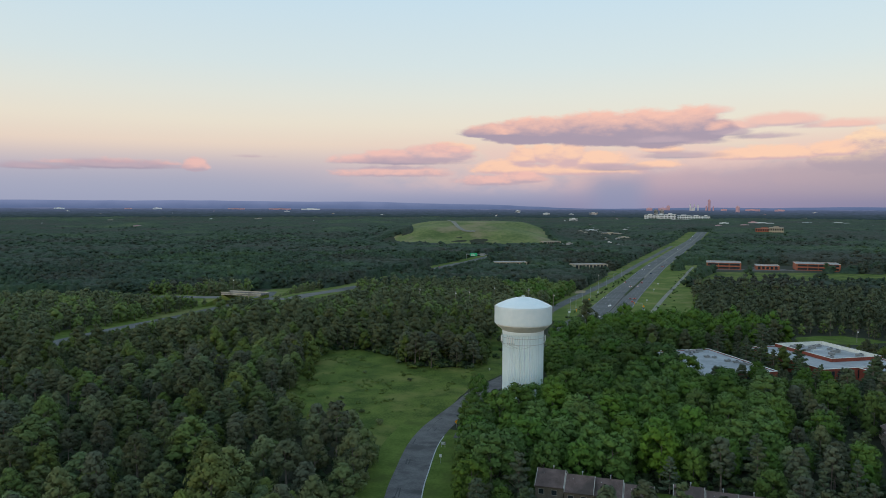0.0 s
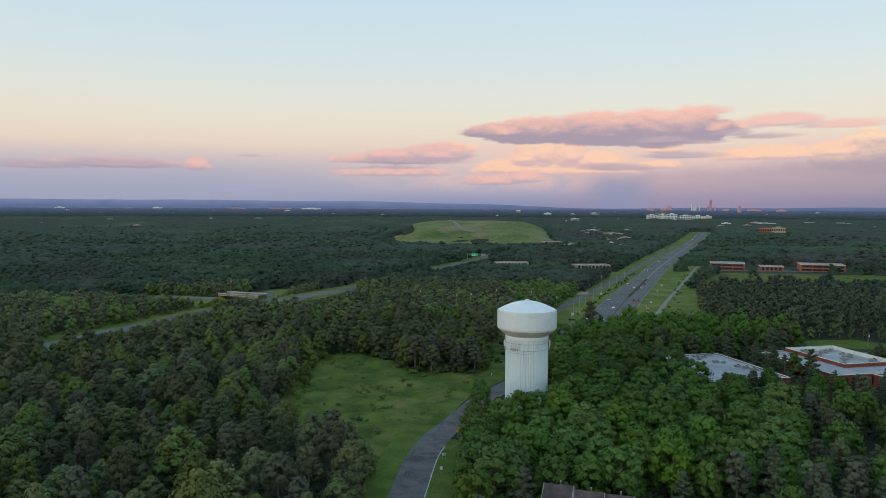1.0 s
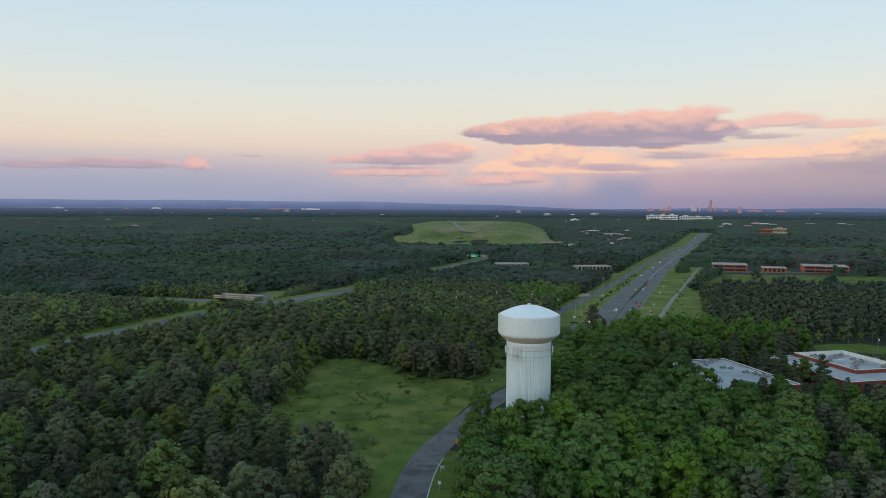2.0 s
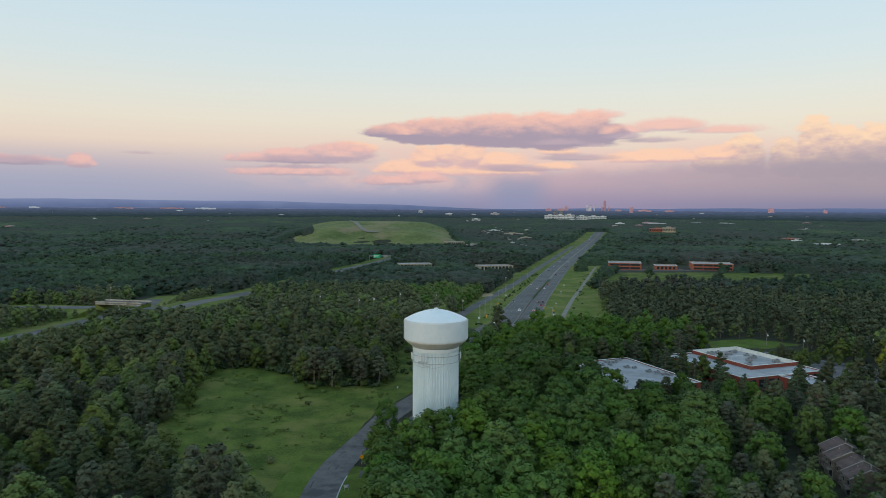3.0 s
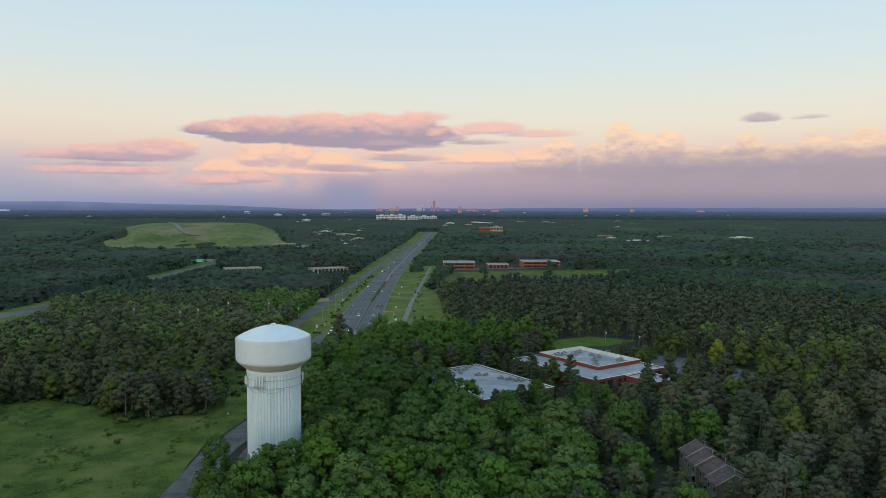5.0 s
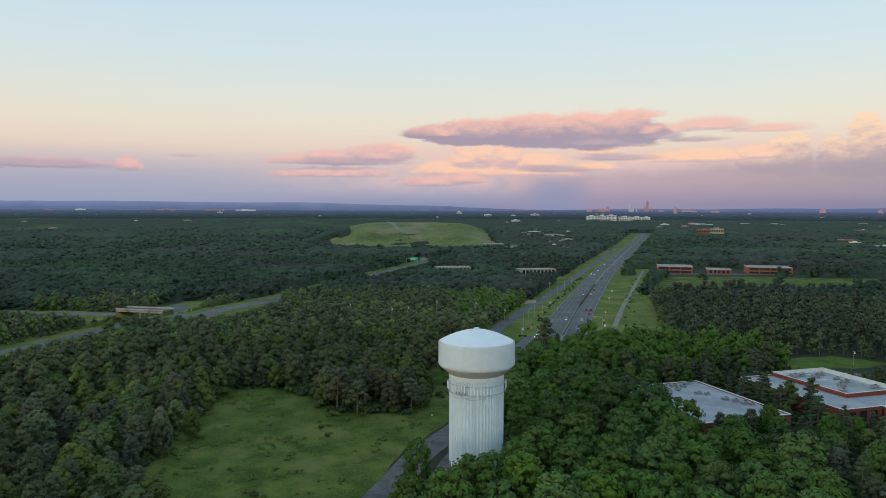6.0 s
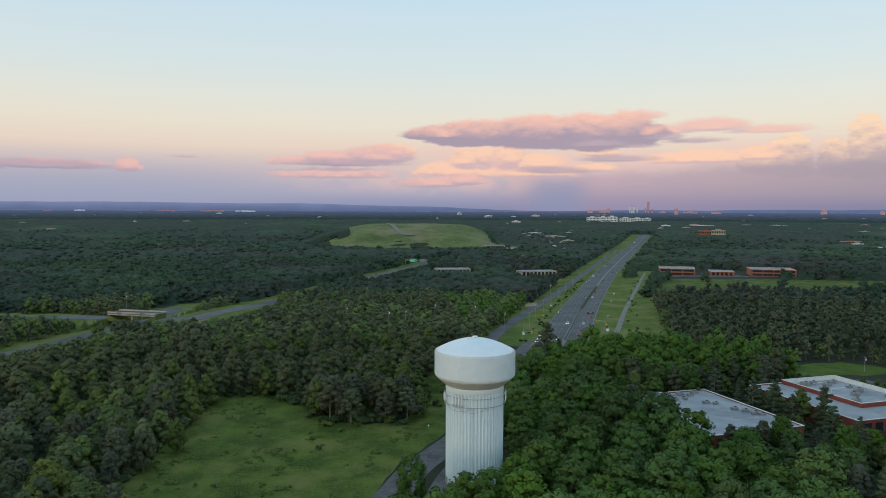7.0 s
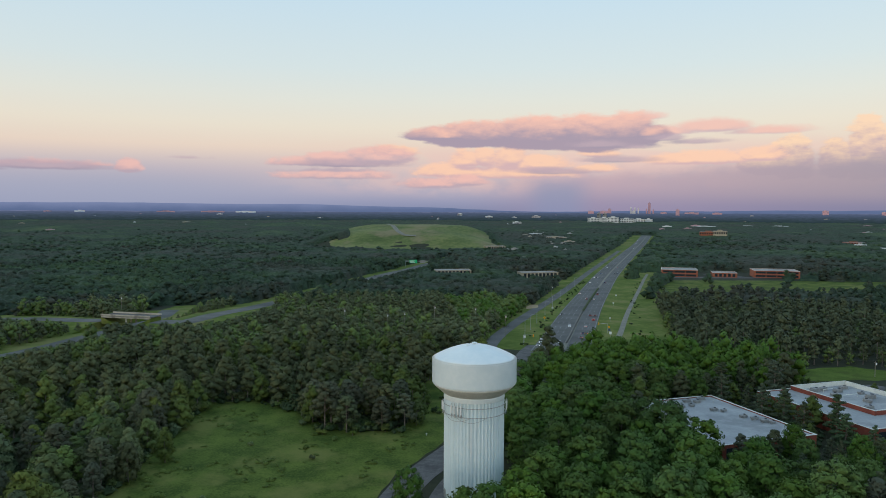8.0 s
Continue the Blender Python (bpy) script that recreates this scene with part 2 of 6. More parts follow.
M_PATCH = surface("tar_patch", (0.045, 0.043, 0.043), (0.06, 0.058, 0.057), 1.0, 0.8)
M_KERB = surface("kerb_concrete", (0.34, 0.34, 0.33), (0.48, 0.48, 0.46), 0.6, 0.9)
M_CONCRETE = surface("bridge_concrete", (0.36, 0.32, 0.26), (0.50, 0.45, 0.38), 0.3, 0.9, 6, 0.1, (0.16, 0.14, 0.12), 0.15)
M_SAND = surface("bare_sand", (0.30, 0.21, 0.12), (0.42, 0.31, 0.19), 0.2, 0.95)
M_GRAVEL = surface("gravel_track", (0.16, 0.15, 0.12), (0.26, 0.24, 0.2), 0.2, 0.95)
M_TOWER = surface("tower_white_paint", (0.70, 0.76, 0.77), (0.77, 0.81, 0.81), 0.15, 0.32, 4, 0.0, (0.67, 0.73, 0.74), 0.08, spec=0.6)
M_TOWER_COL = surface("tower_column_paint", (0.66, 0.76, 0.79), (0.73, 0.81, 0.83), 0.2, 0.35, 4, 0.0, (0.62, 0.72, 0.75), 0.1, spec=0.5)
M_TOWER_CONE = surface("tower_cone_paint", (0.56, 0.55, 0.50), (0.66, 0.65, 0.60), 0.3, 0.5, 6)
M_STEEL = surface("galvanised_steel", (0.36, 0.37, 0.38), (0.52, 0.53, 0.54), 1.5, 0.45, 6, metal=0.6)
M_GREY = surface("grey_equipment", (0.2, 0.2, 0.2), (0.3, 0.3, 0.3), 1.0, 0.6)
M_DARK = surface("dark_metal", (0.03, 0.03, 0.035), (0.06, 0.06, 0.065), 1.0, 0.5)
M_BRICK = surface("red_brick", (0.20, 0.05, 0.035), (0.28, 0.075, 0.05), 0.5, 0.9, 12, 0.1)
M_BRICK_ORANGE = surface("orange_brick", (0.28, 0.09, 0.05), (0.36, 0.12, 0.07), 0.3, 0.9, 8)
M_ROOF_WHITE = surface("white_roof_membrane", (0.30, 0.30, 0.31), (0.385, 0.385, 0.395), 0.12, 0.7, 8, 0.0, (0.235, 0.237, 0.245), 0.09)
M_ROOF_GREY = surface("grey_gravel_roof", (0.26, 0.25, 0.24), (0.38, 0.37, 0.35), 0.08, 0.9, 8, 0.0, (0.2, 0.19, 0.18), 0.05)
M_PARAPET = surface("pale_parapet", (0.62, 0.62, 0.58), (0.75, 0.75, 0.70), 0.3, 0.8)
M_GLASS = surface("window_glass", (0.02, 0.025, 0.03), (0.035, 0.04, 0.05), 0.5, 0.08, spec=0.5)
M_SHINGLE = surface("brown_shingle", (0.085, 0.058, 0.052), (0.15, 0.105, 0.095), 0.5, 0.92, 9, 0.3, (0.065, 0.05, 0.045), 0.15)
M_SIDING = surface("tan_siding", (0.33, 0.27, 0.19), (0.45, 0.38, 0.28), 0.4, 0.8)
M_CEDAR = surface("brown_cedar_siding", (0.13, 0.105, 0.082), (0.20, 0.165, 0.13), 0.4, 0.85, 8, 0.1)
M_TRIM = surface("pale_trim", (0.3, 0.27, 0.24), (0.4, 0.37, 0.33), 0.5, 0.7)
M_BARK = surface("bark", (0.10, 0.085, 0.07), (0.19, 0.17, 0.145), 1.2, 0.95, 5)
M_BARK_PINE = surface("pine_bark", (0.13, 0.10, 0.085), (0.23, 0.19, 0.165), 1.0, 0.95, 5)
M_WOODPOLE = surface("weathered_pole", (0.2, 0.18, 0.15), (0.32, 0.29, 0.25), 1.0, 0.9)
M_WHITE = surface("white_wall", (0.68, 0.68, 0.68), (0.8, 0.8, 0.79), 0.02, 0.7)
M_SIGN_GREEN = surface("sign_green", (0.01, 0.42, 0.17), (0.015, 0.5, 0.2), 0.5, 0.5)
M_SIGN_YELLOW = surface("sign_yellow", (0.8, 0.33, 0.01), (0.9, 0.4, 0.02), 1.0, 0.5)
M_SIGN_WHITE = surface("sign_white", (0.7, 0.7, 0.7), (0.8, 0.8, 0.8), 1.0, 0.5)
# Stone with the pink of the low sun put into its base colour.
M_PINK_LIGHT_STONE = surface("pink_light_stone", (0.5, 0.279, 0.31), (0.62, 0.353, 0.38), 0.02, 0.8)
M_CITY_PALE = surface("city_pale", (0.55, 0.50, 0.50), (0.7, 0.64, 0.62), 0.02, 0.8)
M_TYRE = surface("tyre_rubber", (0.015, 0.015, 0.015), (0.03, 0.03, 0.03), 3.0, 0.9)
M_LIGHT = glow_mat("headlight_on", (1.0, 0.95, 0.85), 4.0)
M_TAIL = glow_mat("taillight_on", (1.0, 0.12, 0.04), 1.6)
M_AMBER = glow_mat("amber_signal", (1.0, 0.35, 0.05), 2.0)
CAR_PAINT = [surface("car_paint", c, tuple(v * 1.15 for v in c), 0.6, 0.3, spec=0.6) for c in
             ((0.55, 0.56, 0.58), (0.7, 0.7, 0.7), (0.03, 0.03, 0.035), (0.2, 0.21, 0.23), (0.3, 0.03, 0.025), (0.04, 0.07, 0.16))]
L_MAPLE = foliage("maple_leaves", (0.025, 0.053, 0.010), (0.112, 0.192, 0.038), 0.2, 0.025, 0.2)
L_OAK = foliage("oak_leaves", (0.040, 0.064, 0.017), (0.162, 0.206, 0.058), 0.34)
L_PINE = foliage("pitch_pine_needles", (0.044, 0.054, 0.028), (0.130, 0.146, 0.068), 0.24)
L_WHITE_PINE = foliage("white_pine_needles", (0.034, 0.054, 0.026), (0.092, 0.124, 0.060), 0.22)
L_TALL_PINE = foliage("tall_pine_needles", (0.034, 0.043, 0.025), (0.100, 0.116, 0.058), 0.22)
L_DARK = foliage("shrub_leaves", (0.020, 0.036, 0.010), (0.050, 0.084, 0.022), 0.2)
L_TUFT = foliage("weed_leaves", (0.054, 0.084, 0.014), (0.150, 0.188, 0.040))


def woodland(name, tones, mottle):
    """Far woods: stands of several tones, mottled crown by crown."""
    m = bpy.data.materials.new(name)
    m.use_nodes = True
    n = Nodes(m.node_tree)
    p = m.node_tree.nodes["Principled BSDF"]
    geo = n.add("ShaderNodeNewGeometry")
    where = geo.outputs["Position"]
    stand = n.ramp(n.math("ADD", n.math("MULTIPLY", n.noise(where, 0.0042, 4.0, 0.6), 0.75), n.math("MULTIPLY", n.noise(where, 0.02, 3.0), 0.25)), [(0.3 + 0.1 * i, (*c, 1)) for i, c in enumerate(tones)])
    crown = n.math("ADD", n.math("MULTIPLY", n.noise(where, 0.13, 2.0), 0.7), n.math("MULTIPLY", geo.outputs["Random Per Island"] if mottle else n.noise(where, 0.5, 2.0), 0.3))
    hsv = n.add("ShaderNodeHueSaturation")
    n.put(hsv.inputs["Color"], stand)
    n.put(hsv.inputs["Value"], n.math("MULTIPLY_ADD", crown, 1.3, 0.35))
    n.put(p.inputs["Base Color"], hsv.outputs[0])
    p.inputs["Roughness"].default_value, p.inputs["Specular IOR Level"].default_value = 0.8, 0.1
    if not mottle:
        h = n.add("ShaderNodeBump")
        h.inputs["Strength"].default_value, h.inputs["Distance"].default_value = 1.0, 9.0
        n.put(h.inputs["Height"], n.noise(where, 0.075, 3.0, 0.6))
        n.put(p.inputs["Normal"], h.outputs[0])
    return m


# Woodland tones shifted towards blue: the haze of distance is put into the colour.
HAZED_STANDS = ((0.032, 0.050, 0.032), (0.052, 0.054, 0.040), (0.034, 0.054, 0.033), (0.050, 0.080, 0.036), (0.078, 0.104, 0.044))
M_CANOPY = woodland("hazed_canopy", HAZED_STANDS, False)
L_FAR = [woodland("hazed_leaves", HAZED_STANDS, True)]


# ---- mesh helpers ----
def mesh(name, verts, faces, material, parent=None, label="", smooth=False):
    """Links one mesh object, as a part when it has a parent."""
    me = bpy.data.meshes.new(name)
    me.from_pydata(verts, [], faces)
    for m in material if isinstance(material, list) else [material]:
        me.materials.append(m)
    if smooth:
        me.shade_smooth()
    ob = new(name, me)
    ob.parent = parent
    if label:
        ob["label"] = label
    return ob


def thing(name, label, category, m=None, group="", kind=""):
    e = new(name)
    if m is not None:
        e.matrix_basis = m
    return tagged(e, label, category, group, kind)


def cat(*shapes):
    verts, faces = [], []
    for v, f in shapes:
        n = len(verts)
        verts += v
        faces += [tuple(i + n for i in q) for q in f]
    return verts, faces


def moved(shape, m):
    return [tuple(m @ Vector(v)) for v in shape[0]], shape[1]


def box(x0, x1, y0, y1, z0, z1, bevel=0.0):
    if bevel:
        b = min(bevel, (x1 - x0) / 3, (y1 - y0) / 3, (z1 - z0) / 3)
        pts = []
        for z, s in ((z0, b), (z0 + b, 0), (z1 - b, 0), (z1, b)):
            pts += [(x0 + s, y0 + b, z), (x0 + b, y0 + s, z), (x1 - b, y0 + s, z), (x1 - s, y0 + b, z), (x1 - s, y1 - b, z), (x1 - b, y1 - s, z), (x0 + b, y1 - s, z), (x0 + s, y1 - b, z)]
        fs = [tuple(range(7, -1, -1)), tuple(range(24, 32))]
        fs += [(k * 8 + i, k * 8 + (i + 1) % 8, k * 8 + 8 + (i + 1) % 8, k * 8 + 8 + i) for k in range(3) for i in range(8)]
        return pts, fs
    v = [(x0, y0, z0), (x1, y0, z0), (x1, y1, z0), (x0, y1, z0), (x0, y0, z1), (x1, y0, z1), (x1, y1, z1), (x0, y1, z1)]
    return v, [(3, 2, 1, 0), (4, 5, 6, 7), (0, 1, 5, 4), (1, 2, 6, 5), (2, 3, 7, 6), (3, 0, 4, 7)]


def lathe(prof, n=24, wob=None):
    vs = []
    for r, z in prof:
        for i in range(n):
            a = 2 * math.pi * i / n
            q = r if wob is None else r + wob(i, z)
            vs.append((q * math.cos(a), q * math.sin(a), z))
    fs = [(k * n + i, k * n + (i + 1) % n, (k + 1) * n + (i + 1) % n, (k + 1) * n + i) for k in range(len(prof) - 1) for i in range(n)]
    fs += [tuple(range(n - 1, -1, -1)), tuple((len(prof) - 1) * n + i for i in range(n))]
    return vs, fs


def tube(points, radius, n=6):
    """A round bar along points."""
    vs, fs = [], []
    pts = [Vector(p) for p in points]
    for k, p in enumerate(pts):
        d = (pts[min(k + 1, len(pts) - 1)] - pts[max(k - 1, 0)]).normalized()
        u = d.orthogonal().normalized()
        w = d.cross(u)
        r = radius[k] if isinstance(radius, (list, tuple)) else radius
        vs += [tuple(p + r * (math.cos(2 * math.pi * i / n) * u + math.sin(2 * math.pi * i / n) * w)) for i in range(n)]
    for k in range(len(pts) - 1):
        fs += [(k * n + i, k * n + (i + 1) % n, (k + 1) * n + (i + 1) % n, (k + 1) * n + i) for i in range(n)]
    fs += [tuple(range(n - 1, -1, -1)), tuple((len(pts) - 1) * n + i for i in range(n))]
    return vs, fs


def prism(poly, z0, z1):
    n = len(poly)
    return [(x, y, z0) for x, y in poly] + [(x, y, z1) for x, y in poly], [tuple(range(n - 1, -1, -1)), tuple(range(n, 2 * n))] + [(i, (i + 1) % n, n + (i + 1) % n, n + i) for i in range(n)]


def step(a, b, x):
    t = min(max((x - a) / (b - a), 0.0), 1.0)
    return t * t * (3 - 2 * t)


# ---- the lie of the land ----
HUB = (-28.0, -200.0)
MOUND = (46.0, 1600.0, 300.0, 400.0, 52.0)


def plain(x, y):
    """Height of the plain: level by the tower, lower further off, then rising in the compressed distance."""
    d = math.hypot(x - HUB[0], y - HUB[1])
    if d < 1800:
        return -10 * step(300, 850, d)
    far = d + ((d - 1800) / 3000) ** 2 * 15000
    return 74 - 84 * d / far


def land(x, y):
    q = math.hypot((x - MOUND[0]) / MOUND[2], (y - MOUND[1]) / MOUND[3])
    return plain(x, y) + (min(MOUND[4] * 0.93, MOUND[4] * 1.06 * (1 - step(0.12, 1.0, q + 0.07 * math.sin(x * 0.021 + 1.0) + 0.04 * math.sin(y * 0.03 + x * 0.012)))) if q < 1 else 0.0)


def polyline(pts, every):
    """Points along a smooth line through pts, about every so many metres, with their sideways directions."""
    p = [Vector(q).to_2d() for q in pts]
    p = [2 * p[0] - p[1]] + p + [2 * p[-1] - p[-2]]
    line = []
    for i in range(1, len(p) - 2):
        n = max(1, int((p[i + 1] - p[i]).length / every))
        for k in range(n):
            t = k / n
            line.append(0.5 * (2 * p[i] + (p[i + 1] - p[i - 1]) * t + (2 * p[i - 1] - 5 * p[i] + 4 * p[i + 1] - p[i + 2]) * t * t + (3 * p[i] - p[i - 1] - 3 * p[i + 1] + p[i + 2]) * t ** 3))
    line.append(p[-2])
    out = []
    for i, q in enumerate(line):
        d = (line[min(i + 1, len(line) - 1)] - line[max(i - 1, 0)]).normalized()
        out.append((q, Vector((d.y, -d.x)), d))
    return out


def ribbon(line, left, right, up, height=None):
    """A strip of ground along a line, between two sideways offsets (a number, or a function of the share of the way)."""
    vs, fs = [], []
    for i, (q, s, d) in enumerate(line):
        f = i / max(1, len(line) - 1)
        for k in range(3):
            l, r = (o(f) if callable(o) else o for o in (left, right))
            w = q + s * (l + (r - l) * k / 2)
            vs.append((w.x, w.y, (height(f) if height else land(w.x, w.y)) + up))
    for i in range(len(line) - 1):
        fs += [(i * 3 + k, i * 3 + k + 1, i * 3 + 4 + k, i * 3 + 3 + k) for k in range(2)]
    return vs, fs


def inside(poly, x, y):
    hit = False
    for (ax, ay), (bx, by) in zip(poly, poly[1:] + poly[:1]):
        if (ay > y) != (by > y) and x < (bx - ax) * (y - ay) / (by - ay) + ax:
            hit = not hit
    return hit


def patch(name, poly, material, up, label, every=6.0):
    """A flat piece of ground cover with an uneven edge."""
    pts = []
    for (ax, ay), (bx, by) in zip(poly, poly[1:] + poly[:1]):
        n = max(1, int(math.hypot(bx - ax, by - ay) / every))
        for k in range(n):
            x, y = ax + (bx - ax) * k / n, ay + (by - ay) * k / n
            w = noise.noise_vector((x * 0.11, y * 0.11, 3.0)) * every * 0.35
            pts.append((x + w.x, y + w.y))
    ob = mesh(name, [(x, y, land(x, y) + up) for x, y in pts], [tuple(range(len(pts)))], material)
    return tagged(ob, label, "ground", "", "structure")


# ---- ground, roads and the far distance ----
def build_ground():
    rings = [0.0] + [30.0 * k for k in range(1, 14)] + [420 + 25.0 * k for k in range(60)] + [1920 + 60.0 * k for k in range(35)] + [4100, 4400, 4900, 6500]
    n = 180
    vs, fs = [], []
    for r in rings:
        for i in range(n):
            a = 2 * math.pi * i / n
            x, y = HUB[0] + r * math.sin(a), HUB[1] + r * math.cos(a)
            vs.append((x, y, land(x, y)))
    for k in range(len(rings) - 1):
        fs += [(k * n + i, (k + 1) * n + i, (k + 1) * n + (i + 1) % n, k * n + (i + 1) % n) for i in range(n)]
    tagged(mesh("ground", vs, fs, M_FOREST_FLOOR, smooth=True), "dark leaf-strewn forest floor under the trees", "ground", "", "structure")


build_ground()

ROAD = polyline([(-42, -170), (-41.5, -130), (-41, -94), (-39.5, -75), (-37, -53), (-33, -36), (-29, -25), (-22.5, -8), (-16, 10), (-8.5, 24), (0, 39), (12, 62), (26, 100), (38, 145), (52, 190), (62, 214)], 4)
HWY = polyline([(71, 192), (88, 240), (153, 430), (236, 655), (318, 862), (500, 1305), (640, 1640), (790, 1990), (835, 2090)], 12)
SERVICE = polyline([(30, 190), (44, 243), (83, 349), (167, 564), (250, 770), (312, 921), (480, 1330)], 12)
UPPER = polyline([(-560, 362), (-400, 366), (-288, 350), (-225, 313), (-160, 291), (-149, 304), (-144, 340), (-134, 390), (-122, 445), (-88, 570), (-21, 770), (8, 842), (40, 940), (75, 1030), (160, 1260)], 8)
LOWER = polyline([(-250, 60), (-245, 100), (-240, 130), (-231, 165), (-221, 198), (-211, 228), (-203, 270), (-194, 312), (-190, 360), (-196, 410)], 8)
TRAIL = polyline([(112, 225), (126, 259), (184, 408), (285, 654), (330, 760)], 12)
MEADOW = [(-49, -100), (-53, -64), (-62, -47), (-80, -33), (-99, -12), (-97, 20), (-95, 57), (-92, 97), (-73, 101), (-54, 84), (-42, 60), (-21, 56), (-14, 66), (-10, 100), (-2, 160), (4, 190), (22, 188), (14, 130), (10, 90), (6, 62), (-4, 44), (-20, 16), (-26, -2), (-32, -20), (-38, -34), (-42, -52), (-45, -78), (-46, -100)]
FIELD_EAST = [(218, 440), (300, 462), (410, 470), (500, 515), (600, 640), (450, 668), (330, 675), (292, 610), (245, 520)]
GREEN_EAST = [(164, 118), (176, 142), (205, 150), (225, 128), (196, 118)]
GREEN_FAR_EAST = [(620, 560), (830, 800), (930, 780), (940, 690), (770, 510), (670, 520)]


def band(line, name, left, right, up, material, label, category="road", height=None):
    vs, fs = ribbon(line, left, right, up, height)
    return tagged(mesh(name, vs, fs, material), label, category, "", "structure")


patch("ground_meadow", MEADOW, M_MEADOW, 0.05, "rough green meadow with weeds and low bushes")
patch("ground_field", FIELD_EAST, M_MEADOW, 0.12, "open green field before the brick offices")
patch("ground_lawn", GREEN_EAST, M_MOWN, 0.06, "bright green lawn by the car park")
patch("ground_lawn", [(88, -84), (86, -66), (94, -52), (112, -46), (112, -60), (102, -84)], M_FOREST_FLOOR, 0.06, "leaf-strewn yard round the townhouses")
patch("ground_lawn", [(-18, -128), (-18, -86), (20, -90), (58, -100), (58, -128)], M_MOWN, 0.06, "shaded lawn round the townhouses")
patch("ground_meadow", [(-236, 296), (-214, 262), (-172, 262), (-132, 290), (-112, 380), (-112, 450), (-150, 470), (-200, 440), (-214, 360)], M_VERGE, 0.04, "rank grass on the slopes round the bridge")
patch("ground_clearing", GREEN_FAR_EAST, M_FOREST_GRASS, 0.12, "green clearing among the pines")
band(ROAD[:34], "ground_verge", -12.5, -4.6, 0.09, M_MOWN, "bright mown grass strip along the lane", "ground")
band(ROAD[6:33], "ground_verge", 4.6, 19, 0.09, M_MOWN, "dark mown grass beside the lane", "ground")
road = band(ROAD, "road", -4.7, 4.7, 0.13, M_ASPHALT, "worn grey asphalt lane with tar patches")
hwy_left, hwy_right = -16.6, 14.0
band(HWY, "ground_verge", -50, 62, 0.10, M_VERGE, "green and tan grass verge along the highway", "ground")
highway = band(HWY, "road", hwy_left, hwy_right, 0.22, M_HIGHWAY, "wide grey divided highway")
band(SERVICE, "road", -4.2, 4.2, 0.26, M_HIGHWAY, "grey service road beside the highway")
band(TRAIL, "road", -1.8, 1.8, 0.2, M_GRAVEL, "pale gravel track through the grass")
patch("ground_sand", [(93, 396), (97, 418), (105, 432), (109, 426), (103, 404)], M_SAND, 0.3, "patch of bare tan sand by the service road", 4)


BEFORE = [p for p in UPPER if p[0].x < -204]
AFTER = [p for p in UPPER if p[0].x > -175 or (p[0].y > 345 and p[0].x > -200)]
for piece in (BEFORE, AFTER):
    def bank_height(f, piece=piece):
        q = piece[int(round(f * (len(piece) - 1)))][0]
        return plain(q.x, q.y) + 5.0 * math.exp(-(((q.x + 182) / 110) ** 2 + ((q.y - 298) / 100) ** 2)) + 0.4
    vs, fs = [], []
    for i, (q, s, d) in enumerate(piece):
        h = bank_height(i / (len(piece) - 1))
        for o, up in ((-44, 0), (-11, -0.1), (10, -0.1), (30, 0)):
            w = q + s * o
            vs.append((w.x, w.y, h + up if up else land(w.x, w.y) + 0.05))
    for i in range(len(piece) - 1):
        fs += [(i * 4 + k, i * 4 + k + 1, i * 4 + k + 5, i * 4 + k + 4) for k in range(3)]
    k = len(vs) - 4
    fs += [(0, 1, 2, 3), (k + 3, k + 2, k + 1, k)]
    tagged(mesh("ground_bank", vs, fs, M_VERGE), "grassy bank carrying the upper road", "ground", "", "structure")
    band(piece, "road", -7.5, 7.5, 0.05, M_HIGHWAY, "grey asphalt carriageway on a grass bank", "road", bank_height)
band(LOWER, "ground_verge", -30, 26, 0.10, M_VERGE, "green verge along the sunken road", "ground")
band(LOWER, "road", -7, 7, 0.2, M_HIGHWAY, "grey road passing under the bridge")

# road markings, kerbs and patches
lines = mesh("lane_line", *cat(*[ribbon(HWY[a:a + 2], o - 0.08, o + 0.08, 0.27) for o in (-12.6, -9.0, -5.4, 5.4, 9.0) for a in range(0, len(HWY) - 2, 2)]), M_PAINT, highway)
for o in (-16.0, 13.4):
    mesh("edge_line", *ribbon(HWY, o - 0.1, o + 0.1, 0.26), M_PAINT, highway)
median = thing("median", "low kerbed highway median with a dark clipped hedge", "median", kind="structure")
mesh("kerb", *ribbon(HWY, -1.2, 1.2, 0.34), M_GRAVEL, median)
vs, fs = [], []
for q, s, d in HWY[16:34]:
    for o, h in ((-1.0, 0.3), (-0.7, 1.3), (0.7, 1.3), (1.0, 0.3)):
        w = q + s * (o + 0.15 * noise.noise((q.x * 0.2, q.y * 0.2, o)))
        vs.append((w.x, w.y, land(w.x, w.y) + h * (1 + 0.25 * noise.noise((q.x, q.y, 1)))))
fs = [(i * 4 + k, i * 4 + k + 1, i * 4 + k + 5, i * 4 + k + 4) for i in range(17) for k in range(3)]
mesh("hedge", vs, fs, L_DARK, median)
vs, fs = [], []
for q, s, d in HWY[3:17]:
    for o, h in ((-0.35, 0.3), (-0.2, 1.1), (0.2, 1.1), (0.35, 0.3)):
        w = q + s * o
        vs.append((w.x, w.y, land(w.x, w.y) + h))
fs = [(i * 4 + k, i * 4 + k + 1, i * 4 + k + 5, i * 4 + k + 4) for i in range(13) for k in range(3)]
mesh("barrier", vs, fs, M_DARK, median)
kerb = mesh("kerb", *cat(ribbon(ROAD[8:31], 4.7, 5.0, 0.24)), M_KERB, road)
rnd = random.Random(5)
